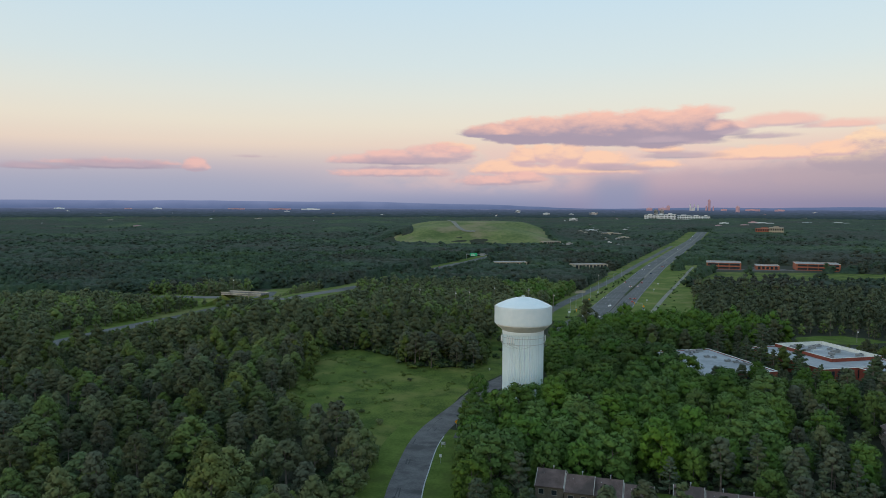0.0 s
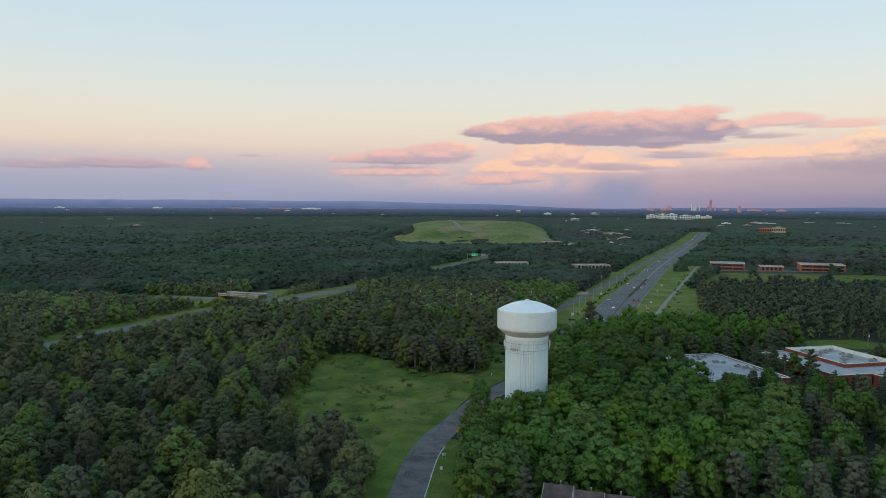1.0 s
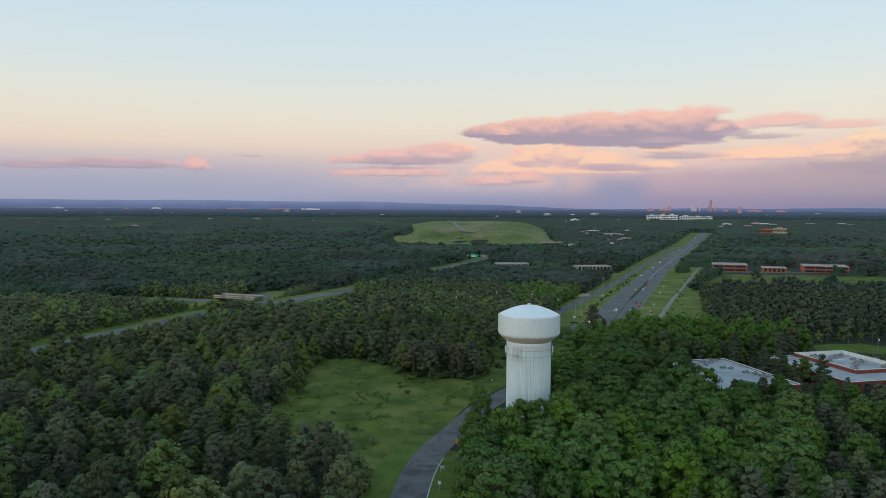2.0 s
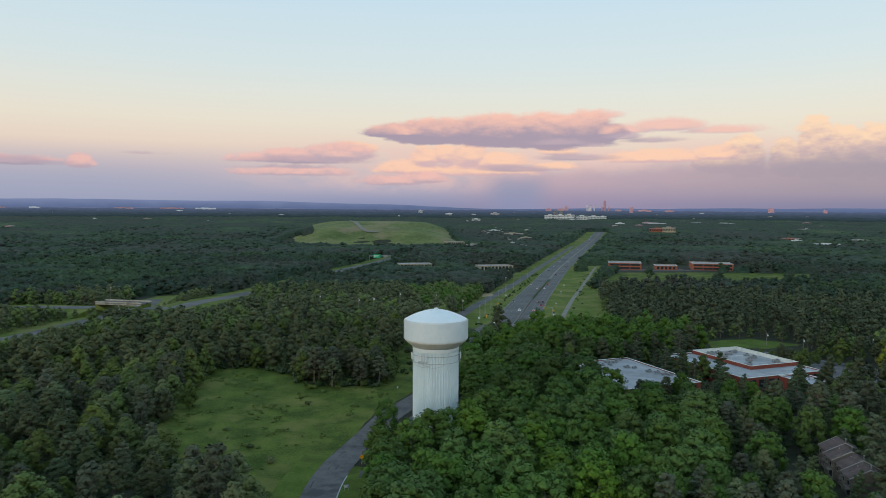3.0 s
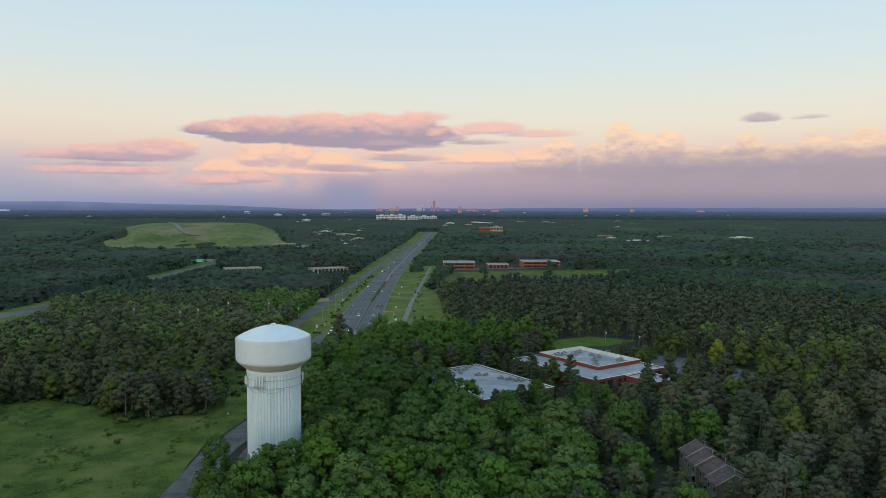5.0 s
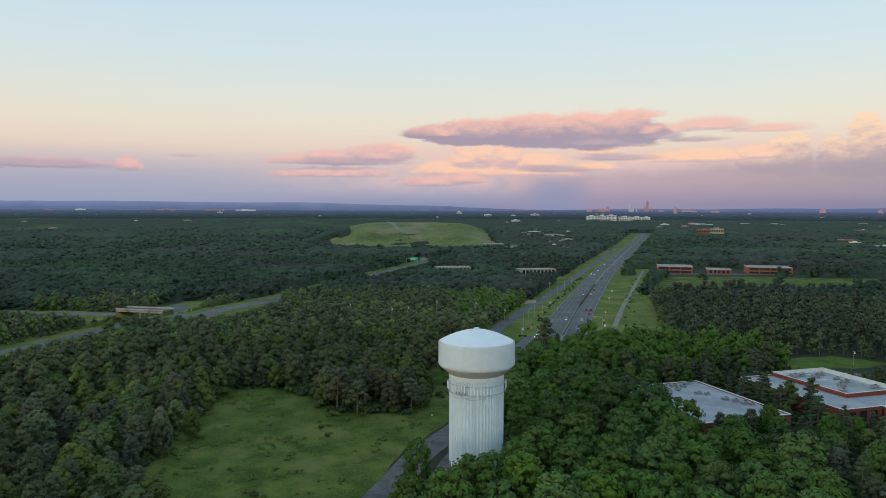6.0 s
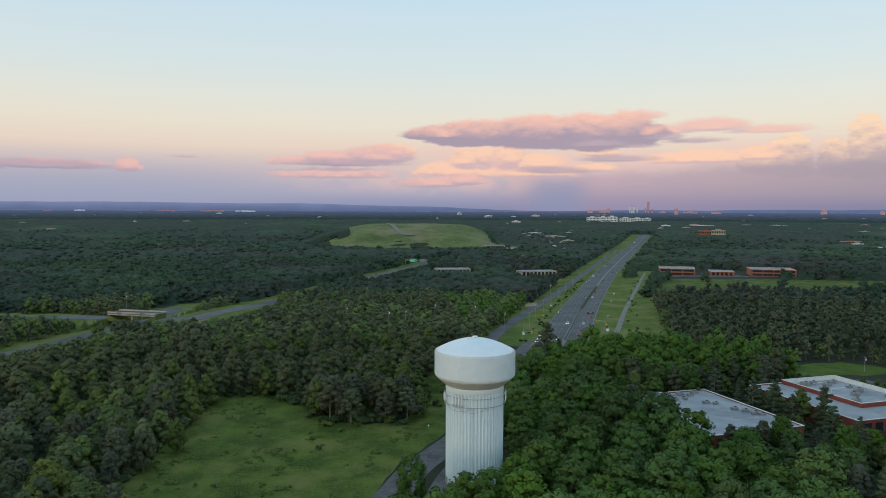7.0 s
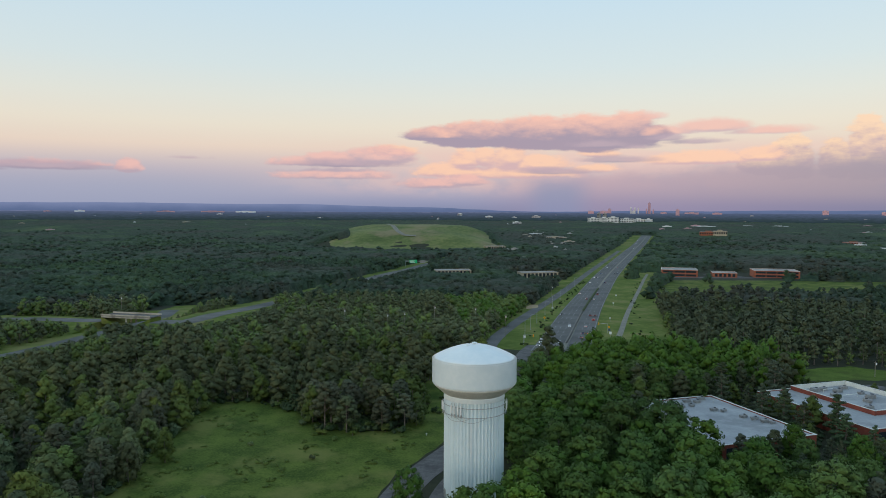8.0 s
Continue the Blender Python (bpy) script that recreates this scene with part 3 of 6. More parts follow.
for i in range(12):
    k = rnd.randrange(12, 32)
    o, wd = rnd.uniform(-3.6, 2.6), rnd.uniform(0.12, 0.3)
    n = rnd.randrange(2, 5)
    mesh("tar_patch", *ribbon(ROAD[k:k + n], lambda f, o=o, w=wd: o + 0.5 * math.sin(6 * f), lambda f, o=o, w=wd: o + w + 0.5 * math.sin(6 * f + 0.4), 0.16), M_PATCH, road)
drive = tagged(mesh("driveway", *ribbon(polyline([(-27, -44), (-16, -46), (-6, -52)], 3), -2.8, 2.8, 0.15), M_ASPHALT), "short asphalt driveway with a pale kerb", "road", "", "structure")
pad = tagged(mesh("tower_pad", *ribbon(polyline([(-14, -12), (-9, 4), (-4, 16)], 3), -1, 4, 0.16), M_ASPHALT), "dark asphalt apron round the tower foot", "road", "", "structure")

# the grassy landfill hill with its track
vs, fs = [], []
for k in range(25):
    for i in range(97):
        a = 2 * math.pi * i / 96
        q = k / 24 * 0.95 * (1 + 0.05 * noise.noise((math.cos(a) * 2, math.sin(a) * 2, 5)))
        x, y = MOUND[0] + MOUND[2] * q * math.cos(a), MOUND[1] + MOUND[3] * q * math.sin(a)
        vs.append((x, y, land(x, y) + 0.6 + 0.7 * noise.noise((x * 0.012, y * 0.012, 2)) * min(1, (1 - k / 24) * 4)))
fs = [(k * 97 + i, (k + 1) * 97 + i, (k + 1) * 97 + i + 1, k * 97 + i + 1) for k in range(24) for i in range(96)]
M_HILL = surface("hill_grass", (0.066, 0.098, 0.022), (0.175, 0.190, 0.060), 0.014, 0.95, 9, 0.0, (0.235, 0.185, 0.10), 0.011)
tagged(mesh("hill", vs, fs, M_HILL, smooth=True), "grassy landfill hill with bare tan patches", "hill", "", "structure")
band(polyline([(-16, 1660), (-10, 1580), (0, 1500), (6, 1440), (20, 1400), (44, 1392)], 10), "road", -5, 5, 1.8, M_GRAVEL, "pale gravel track over the hill")


def far_ring(name, d, heights, material, label, foot):
    """A ridge of hills along an arc."""
    vs, fs = [], []
    n = 240
    for i in range(n + 1):
        a = radians(-75 + 150 * i / n)
        h = heights(math.degrees(a), i)
        for q, z in ((d - 180, foot), (d, h), (d + 120, foot)):
            vs.append((HUB[0] + q * math.sin(a), HUB[1] + q * math.cos(a), z))
    for i in range(n):
        fs += [(i * 3 + k, i * 3 + k + 1, i * 3 + k + 4, i * 3 + k + 3) for k in range(2)]
    return tagged(mesh(name, vs, fs, material), label, "hills", "", "structure")


def ridge(a, i):
    base = 72 + 44 * step(16, -10, a) + 16 * step(10, 40, a)
    return base + 9 * noise.noise((a * 0.13, 1.0, 0)) + 3 * noise.noise((a * 0.7, 4.0, 0))


far_ring("backdrop_ridge", 4880, ridge, haze_glow_mat("hazy_ridge", lin(90, 106, 142), lin(122, 134, 170), 60, 130), "long ridge on the horizon, its blue haze painted as a glow", 40)


def low_ridge(a, i):
    return 66 + 6 * noise.noise((a * 0.25, 9.0, 0)) + 2.5 * noise.noise((a * 1.3, 2.0, 0)) + 2 * step(10, -20, a)


far_ring("backdrop_plain", 4660, low_ridge, haze_glow_mat("hazy_plain", lin(78, 90, 116), lin(112, 120, 152), 50, 78), "blue-grey wooded plain with haze painted as a glow", 40)


# ---- the water tower ----
def build_tower():
    t = thing("water_tower", "tall white fluted-column water tower beside the lane", "water tower")
    flutes = 52

    def wob(i, z):
        return (0.0, 0.06, 0.26, 0.32, 0.26, 0.06)[i % 6]
    mesh("column", *lathe([(7.55, -0.5), (7.55, 6), (7.55, 13), (7.55, 20), (7.55, 26.2)], flutes * 6, wob), M_TOWER_COL, t, "pale fluted steel column")
    mesh("collar", *lathe([(7.9, 26.2), (7.95, 26.35), (7.95, 27.2), (7.85, 27.45)], 96), M_TOWER, t)
    mesh("cone", *lathe([(7.85, 27.45), (8.6, 28.0), (10.4, 29.6), (10.9, 30.2)], 96), M_TOWER_CONE, t, "beige-grey underside cone", True)
    mesh("tank", *lathe([(10.9, 30.2), (11.0, 30.5), (11.0, 36.3), (10.98, 36.55), (10.9, 36.62)], 128), M_TOWER, t, "white tank shell")
    dome = [(10.93 * (1 - k / 14), 36.62 + 3.48 * (1 - (1 - k / 14) ** 1.8)) for k in range(14)] + [(0.2, 40.1)]
    mesh("dome", *lathe(dome, 96), M_TOWER, t, "smooth shallow dome roof", True)
    mesh("vent", *cat(lathe([(0.45, 39.9), (0.45, 40.25), (0.75, 40.3), (0.7, 40.5), (0.2, 40.6)], 20)), M_TOWER, t)
    mesh("hatch", *moved(box(-0.45, 0.45, -0.45, 0.45, 0, 0.35, 0.05), Matrix.Translation((-1.8, -1.0, 39.75))), M_TOWER, t)
    mesh("light_bracket", *cat(tube([(-1.3, 0.4, 39.9), (-1.3, 0.4, 40.9)], 0.05, 6), moved(box(-0.12, 0.12, -0.12, 0.12, 0, 0.25), Matrix.Translation((-1.3, 0.4, 40.9)))), M_DARK, t)
    for z in (25.0, 22.7):
        ring = [(8.15 * math.cos(2 * math.pi * i / 64), 8.15 * math.sin(2 * math.pi * i / 64), z) for i in range(65)]
        mesh("antenna_rail", *tube(ring, 0.09, 6), M_STEEL, t)
    rnd = random.Random(3)
    for a in (-172, -165, -140, -133, -126, -120, -20, -10, 60, 120):
        r = 8.4
        m = Matrix.Rotation(radians(a), 4, "Z") @ Matrix.Translation((r, 0, 22.7))
        mast = mesh("antenna_mast", *moved(tube([(0, 0, -0.4), (0, 0, 3.4)], 0.07, 6), m), M_STEEL, t)
        mesh("antenna_panel", *moved(box(0.05, 0.28, -0.2, 0.2, 0.7, 2.9, 0.05), m), M_SIGN_WHITE, mast)
        mesh("radio_unit", *moved(box(-0.2, 0.05, -0.16, 0.16, 0.1, 0.7, 0.03), m), M_STEEL, mast)
    # cable run down the column
    for k, a in enumerate((-103, -101.5)):
        x, y = 7.98 * math.cos(radians(a)), 7.98 * math.sin(radians(a))
        mesh("cable_tray", *tube([(x, y, 0), (x, y, 22.7)], 0.07, 5), M_TOWER, t)
    for a0 in (-165, -135):
        pts = [(8.02 * math.cos(radians(a)), 8.02 * math.sin(radians(a)), 22.6 - 1.2 * math.sin(math.pi * (a - a0) / 62)) for a in range(a0, a0 + 62, 4)]
        mesh("cable", *tube(pts, 0.05, 5), M_STEEL, t)
    m = Matrix.Rotation(radians(190), 4, "Z") @ Matrix.Translation((7.85, 0, 0))
    mesh("door", *moved(box(-0.1, 0.12, -0.6, 0.6, 0.1, 2.3, 0.04), m), M_GREY, t)
    return t


build_tower()


# ---- buildings ----
UXY = (0.973, 0.229)


def frame_at(ox, oy, angle=None):
    a = math.atan2(UXY[1], UXY[0]) if angle is None else angle
    return Matrix.Translation((ox, oy, land(ox, oy))) @ Matrix.Rotation(a, 4, "Z")


def hvac(x, y, z, m, s=1.0, turn=0.0):
    """A rooftop air handler with its fan and ducts."""
    t = thing("rooftop_unit", "grey rooftop air-conditioning unit on a white roof", "air conditioner", m @ Matrix.Translation((x, y, z)) @ Matrix.Rotation(turn, 4, "Z"), "rooftop units")
    mesh("casing", *box(-1.3 * s, 1.3 * s, -0.9 * s, 0.9 * s, 0.15, 1.3 * s, 0.06), M_GREY, t)
    mesh("curb", *box(-1.4 * s, 1.4 * s, -1.0 * s, 1.0 * s, -0.01, 0.15), M_STEEL, t)
    mesh("fan", *moved(lathe([(0.5 * s, 0), (0.5 * s, 0.18), (0.42 * s, 0.2), (0.1, 0.1)], 14), Matrix.Translation((0.5 * s, 0, 1.3 * s))), M_DARK, t)
    mesh("hood", *moved(box(-0.3, 0.35, -0.6 * s, 0.6 * s, 0, 0.6, 0.04), Matrix.Translation((-1.55 * s, 0, 0.5))), M_GREY, t)
    mesh("duct", *box(1.3 * s, 2.2 * s, -0.3, 0.3, 0.02, 0.5), M_STEEL, t)
    return t


def window_row(parent, m, x0, x1, y, z0, z1, n, gap=0.35, depth=0.12):
    """Windows set into a wall that faces -y in the frame m: each a frame with its pane."""
    w = (x1 - x0) / n
    for i in range(n):
        a, b = x0 + i * w + gap * w / 2, x0 + (i + 1) * w - gap * w / 2
        f = mesh("window", *moved(cat(box(a, b, y - 0.06, y + depth, z0, z0 + 0.1), box(a, b, y - 0.06, y + depth, z1 - 0.1, z1), box(a, a + 0.1, y - 0.06, y + depth, z0 + 0.1, z1 - 0.1), box(b - 0.1, b, y - 0.06, y + depth, z0 + 0.1, z1 - 0.1)), m), M_DARK, parent)
        mesh("pane", *moved(box(a + 0.1, b - 0.1, y - 0.03, y + 0.02, z0 + 0.1, z1 - 0.1), m), M_GLASS, f)


def flat_roof_building(name, label, ox, oy, a, b, h, wall, roof, rim=0.35, angle=None, storeys=1, windows=True, coping=None):
    """A flat-roofed block: a along its front in x, b in -y."""
    m = frame_at(ox, oy, angle)
    t = thing(name, label, "building")
    mesh("wall", *moved(cat(box(0, a, -b, -b + 0.35, -0.5, h + rim), box(0, a, -0.35, 0, -0.5, h + rim), box(0, 0.35, -b + 0.35, -0.35, -0.5, h + rim), box(a - 0.35, a, -b + 0.35, -0.35, -0.5, h + rim)), m), wall, t)
    mesh("roof", *moved(box(0.35, a - 0.35, -b + 0.35, -0.35, h - 0.3, h), m), roof, t)
    c = 0.14
    cop = cat(box(-c, a + c, -b - c, -b + 0.42, h + rim, h + rim + 0.14), box(-c, a + c, -0.42, c, h + rim, h + rim + 0.14), box(-c, 0.42, -b + 0.42, -0.42, h + rim, h + rim + 0.14), box(a - 0.42, a + c, -b + 0.42, -0.42, h + rim, h + rim + 0.14))
    mesh("coping", *moved(cop, m), coping or M_PARAPET, t)
    if windows:
        sh = h / storeys
        for k in range(storeys):
            z0, z1 = k * sh + 0.9, k * sh + sh - 0.7
            n = max(3, int(a / (5 if storeys == 1 else 12)))
            window_row(t, m, 1.5, a - 1.5, -b, z0 + (0.3 if storeys > 1 else 0), z1, n, 0.35 if storeys == 1 else 0.06)
            window_row(t, m @ Matrix.Translation((a, -b, 0)) @ Matrix.Rotation(math.pi / 2, 4, "Z"), 1.5, b - 1.5, 0, z0, z1, max(3, int(b / 6)))
    return t, m


# the two white-roofed brick buildings among the trees
tA, mA = flat_roof_building("warehouse", "low red-brick building with a flat white roof", 64, 66, 36, 50, 5.3, M_BRICK, M_ROOF_WHITE)
for x, y, s, r in ((13, -8, 0.8, 0.2), (15.5, -10.5, 0.8, 0.0), (20, -10, 0.75, 1.5), (22, -4.5, 0.9, 0.0), (25, -6.5, 0.8, 0.1), (29, -3.5, 0.9, 0.0), (24, -17, 0.8, 0.0), (26.5, -19, 0.7, 0.3), (28, -27, 0.85, 0.1), (30, -30, 0.8, 0.0), (31, -33.5, 0.85, 0.0), (32.5, -35.5, 0.7, 0.2)):
    hvac(x, y, 5.3, mA, s, r)
for x, y in ((17, -3), (31, -8), (10, -18), (33, -44)):
    p = thing("vent_pipe", "short grey roof vent pipe", "vent pipe", mA @ Matrix.Translation((x, y, 5.3)), "roof vents")
    mesh("pipe", *lathe([(0.14, -0.01), (0.14, 0.7)], 10), M_STEEL, p)
    mesh("cap", *lathe([(0.24, 0.7), (0.22, 0.82), (0.05, 0.9)], 10), M_STEEL, p)

tB, mB = flat_roof_building("office_building", "red-brick office building with a walled white roof", 120, 79, 43, 51, 5.3, M_BRICK, M_ROOF_WHITE)
wing, mW = flat_roof_building("office_wing", "low brick entrance wing with dark glazing", *(mB @ Vector((18, -51.2, 0))).to_2d(), 13, 15.5, 5.0, M_BRICK, M_ROOF_WHITE)
# tall screen wall on the roof: red outside, pale inside
sc = thing("roof_screen", "red-brick roof screen wall with pale inner face", "parapet")
x0, x1, y0, y1, z0, z1 = 15.5, 42.6, -38, -0.5, 5.3, 6.9
for name, bx in (("screen_wall", (x0, x0 + 0.3, y0, y1)), ("screen_wall", (x0 + 0.3, x1, y0, y0 + 0.3)), ("screen_wall", (x0 + 0.3, x1, y1 - 0.3, y1)), ("screen_wall", (x1 - 0.3, x1, y0 + 0.3, y1 - 0.3))):
    w = mesh(name, *moved(box(*bx, z0 + 0.01, z1), mB), M_BRICK, sc)
    ax0, ax1, ay0, ay1 = bx
    mesh("coping", *moved(box(ax0 - 0.1, ax1 + 0.1, ay0 - 0.1, ay1 + 0.1, z1, z1 + 0.14), mB), M_PARAPET, w)
for bx in ((x0 + 0.3, x0 + 0.42, y0 + 0.45, y1 - 0.45), (x0 + 0.45, x1 - 0.45, y0 + 0.3, y0 + 0.42), (x0 + 0.45, x1 - 0.45, y1 - 0.42, y1 - 0.3), (x1 - 0.42, x1 - 0.3, y0 + 0.45, y1 - 0.45)):
    mesh("lining", *moved(box(*bx, z0 + 0.01, z1 - 0.05), mB), M_PARAPET, sc, "pale inner lining")
for x, y, s, r in ((22, -6, 1.2, 0.0), (27, -5, 1.0, 0.2), (30, -9, 1.1, 0.0), (24, -13, 0.9, 0.1), (36, -6, 1.0, 0.0), (34, -20, 1.2, 0.0), (28, -24, 1.0, 1.5), (38, -30, 1.1, 0.0), (21, -31, 1.0, 0.0), (36, -14, 0.8, 0.0), (8, -20, 0.6, 0.0)):
    hvac(x, y, 5.3, mB, s, r)
for k in range(2):
    p = thing("pipe_run", "pale pipe frame on the flat roof", "pipe", group="roof pipes")
    mesh("pipe", *moved(tube([(24, -8 - 9 * k, 5.3), (24, -8 - 9 * k, 6.6), (31, -8 - 9 * k, 6.6), (31, -8 - 9 * k, 5.3)], 0.12, 6), mB), M_PARAPET, p)
lot = patch("ground_car_park", [(148, 96), (152, 112), (190, 110), (208, 84), (222, 62), (222, 34), (204, 18), (182, 22), (178, 56), (168, 92)], M_ASPHALT, 0.08, "dark asphalt car park behind the brick offices")

# far brick offices beyond the field
for ox, oy, a, b, h, st in ((350.7, 764.6, 44.7, 40, 9.0, 2), (465.7, 744.6, 54.3, 40, 9.0, 2), (411.3, 744.2, 29.8, 30, 5.5, 1)):
    flat_roof_building("brick_office", "long orange-brick office block with ribbon windows", ox, oy, a, b, h, M_BRICK_ORANGE, M_ROOF_GREY, 0.3, -0.35, st, True, M_PARAPET)
patch("ground_car_park", [(326, 708), (332, 724), (400, 722), (404, 752), (440, 752), (444, 712), (520, 704), (522, 694), (430, 696)], M_ASPHALT, 0.2, "grey car park before the brick offices")
# low roofs half hidden in the woods
for ox, oy, a, b, ang in ((42, 768, 46, 24, 0.05), (146, 728, 48, 22, 0.12), (250, 1180, 70, 30, 0.2), (205, 1030, 34, 20, 0.3), (300, 1420, 90, 40, 0.25), (180, 1290, 40, 24, 0.1)):
    flat_roof_building("low_building", "low tan building with a flat grey-brown roof", ox, oy, a, b, 7.0, M_SIDING, M_ROOF_GREY, 0.3, ang, 1, True, M_TRIM)


# ---- townhouses ----
def townhouse(m, w=7.2, deep=9.5, h=5.2, rise=2.5, chimney=True):
    """One unit of a stepped terrace with a lean gabled roof; ridge along x."""
    t = thing("townhouse", "brown-roofed townhouse with dull tan-brown siding, in a stepped row", "house", m, "townhouses")
    mesh("wall", *cat(box(0, w, 0, deep, -0.4, h), ([(0, 0, h), (0, deep, h), (0, deep / 2, h + rise), (0.2, 0, h), (0.2, deep, h), (0.2, deep / 2, h + rise)], [(0, 1, 2), (5, 4, 3)]), ([(w - 0.2, 0, h), (w - 0.2, deep, h), (w - 0.2, deep / 2, h + rise), (w, 0, h), (w, deep, h), (w, deep / 2, h + rise)], [(0, 1, 2), (5, 4, 3)])), M_CEDAR, t)
    o, k = 0.45, 0.18
    sl = rise / (deep / 2)
    for side, name in ((0, "roof"), (1, "roof")):
        ys = (-o, deep / 2) if not side else (deep + o, deep / 2)
        zs = (h - o * sl, h + rise)
        r = mesh(name, [(-0.1, ys[0], zs[0]), (w + 0.1, ys[0], zs[0]), (w + 0.1, ys[1], zs[1]), (-0.1, ys[1], zs[1]), (-0.1, ys[0], zs[0] + k), (w + 0.1, ys[0], zs[0] + k), (w + 0.1, ys[1], zs[1] + k), (-0.1, ys[1], zs[1] + k)],
                 [(0, 1, 2, 3), (7, 6, 5, 4), (0, 4, 5, 1), (1, 5, 6, 2), (2, 6, 7, 3), (3, 7, 4, 0)], M_SHINGLE, t, "brown shingle roof slope")
        for e in (-0.1, w + 0.02):
            mesh("verge_board", [(e - 0.04, ys[0], zs[0] - 0.05), (e + 0.12, ys[0], zs[0] - 0.05), (e + 0.12, ys[1], zs[1] - 0.05), (e - 0.04, ys[1], zs[1] - 0.05), (e - 0.04, ys[0], zs[0] + k + 0.05), (e + 0.12, ys[0], zs[0] + k + 0.05), (e + 0.12, ys[1], zs[1] + k + 0.05), (e - 0.04, ys[1], zs[1] + k + 0.05)],
                 [(0, 1, 2, 3), (7, 6, 5, 4), (0, 4, 5, 1), (1, 5, 6, 2), (2, 6, 7, 3), (3, 7, 4, 0)], M_TRIM, r)
    for x0, x1, z0, z1 in ((0.8, 2.2, 3.0, 4.4), (3.6, 6.2, 0.2, 2.3), (3.9, 5.4, 3.0, 4.4)):
        wdw = mesh("window", *cat(box(x0, x1, -0.07, 0.05, z0, z0 + 0.1), box(x0, x1, -0.07, 0.05, z1 - 0.1, z1), box(x0, x0 + 0.1, -0.07, 0.05, z0 + 0.1, z1 - 0.1), box(x1 - 0.1, x1, -0.07, 0.05, z0 + 0.1, z1 - 0.1)), M_TRIM, t)
        mesh("pane", *box(x0 + 0.1, x1 - 0.1, -0.04, 0.02, z0 + 0.1, z1 - 0.1), M_GLASS, wdw)
    mesh("door", *box(1.0, 1.95, -0.06, 0.02, 0, 2.05, 0.02), M_DARK, t)
    deckp = mesh("balcony", *cat(box(3.3, 6.6, -1.6, -0.05, 2.45, 2.6), box(3.3, 6.6, -1.6, -1.52, 3.45, 3.53), *[box(3.3 + 0.3 * i, 3.36 + 0.3 * i, -1.6, -1.54, 2.6, 3.45) for i in range(12)]), M_CEDAR, t)
    if chimney:
        mesh("flue", *moved(lathe([(0.12, 0), (0.12, 1.1), (0.2, 1.12), (0.18, 1.35)], 10), Matrix.Translation((w * 0.55, deep * 0.62, h + rise - 0.7))), M_STEEL, t)
        mesh("vent", *moved(lathe([(0.07, 0), (0.07, 0.5)], 8), Matrix.Translation((w * 0.25, deep * 0.35, h + rise - 0.85))), M_STEEL, t)
    return t


a1 = math.atan2(-7, 24)
for i in range(4):
    q = Vector((-8, -100.5)) + Vector((math.cos(a1), math.sin(a1))) * 7.0 * i
    townhouse(Matrix.Translation((q.x, q.y - 0.9 * (i % 2), -0.5 * i + 0.8)) @ Matrix.Rotation(a1, 4, "Z"), 6.9)
for i in range(4):
    q = Vector((23, -110)) + Vector((math.cos(a1 - 0.05), math.sin(a1 - 0.05))) * 7.0 * i
    townhouse(Matrix.Translation((q.x, q.y - 0.8 * (i % 2), -0.3 * i + 0.3)) @ Matrix.Rotation(a1 - 0.05, 4, "Z"), 6.9)
a2 = math.atan2(-27, -8)
for i in range(4):
    q = Vector((107, -52)) + Vector((math.cos(a2), math.sin(a2))) * 6.2 * i
    townhouse(Matrix.Translation((q.x - 0.8 * (i % 2), q.y, 0.9 - 0.35 * i)) @ Matrix.Rotation(a2, 4, "Z"), 6.1, 9.5)
townhouse(Matrix.Translation((92, -112, 0)) @ Matrix.Rotation(a1, 4, "Z"))


# ---- bridge ----
def build_bridge():
    t = thing("road_bridge", "concrete girder bridge carrying the upper road", "bridge")
    p, q = Vector((-207, 306.2)), Vector((-172, 294.5))
    d = (q - p).normalized()
    length = (q - p).length
    m = Matrix.Translation((p.x, p.y, 0)) @ Matrix.Rotation(math.atan2(d.y, d.x), 4, "Z")
    z = 5.3
    mesh("deck", *moved(box(0, length, -6.3, 6.3, z - 0.35, z, 0.05), m), M_HIGHWAY, t)
    for y in (-6.0, 6.0):
        mesh("parapet", *moved(box(0, length, y - 0.25, y + 0.25, z, z + 1.0, 0.06), m), M_CONCRETE, t, "pale concrete parapet")
        mesh("fascia_girder", *moved(box(0.5, length - 0.5, y - 0.3, y + 0.3, z - 1.25, z - 0.35), m), M_CONCRETE, t)
    for y in (-4.5, -1.5, 1.5, 4.5):
        mesh("girder", *moved(box(0.5, length - 0.5, y - 0.3, y + 0.3, z - 0.9, z - 0.35), m), M_CONCRETE, t)
    for x, s in ((0.2, 1), (length - 0.2, -1)):
        prof = [(x, -0.3), (x, z - 0.95), (x + 1.4 * s, z - 0.95), (x + 1.4 * s, z - 1.7), (x + 11 * s, -0.3)]
        vs = [(px, y, pz) for y in (-5.9, 5.9) for px, pz in prof]
        fs = [(0, 1, 2, 3, 4), (9, 8, 7, 6, 5)] + [(k, 5 + k, 5 + (k + 1) % 5, (k + 1) % 5) for k in range(5)]
        mesh("abutment", *moved((vs, fs), m), M_VERGE, t, "grass-grown sloping abutment")
    for y in (-5, 0, 5):
        mesh("pier", *moved(lathe([(0.6, -0.3), (0.55, z - 1.3)], 12), m @ Matrix.Translation((length / 2, y, 0))), M_CONCRETE, t)


build_bridge()


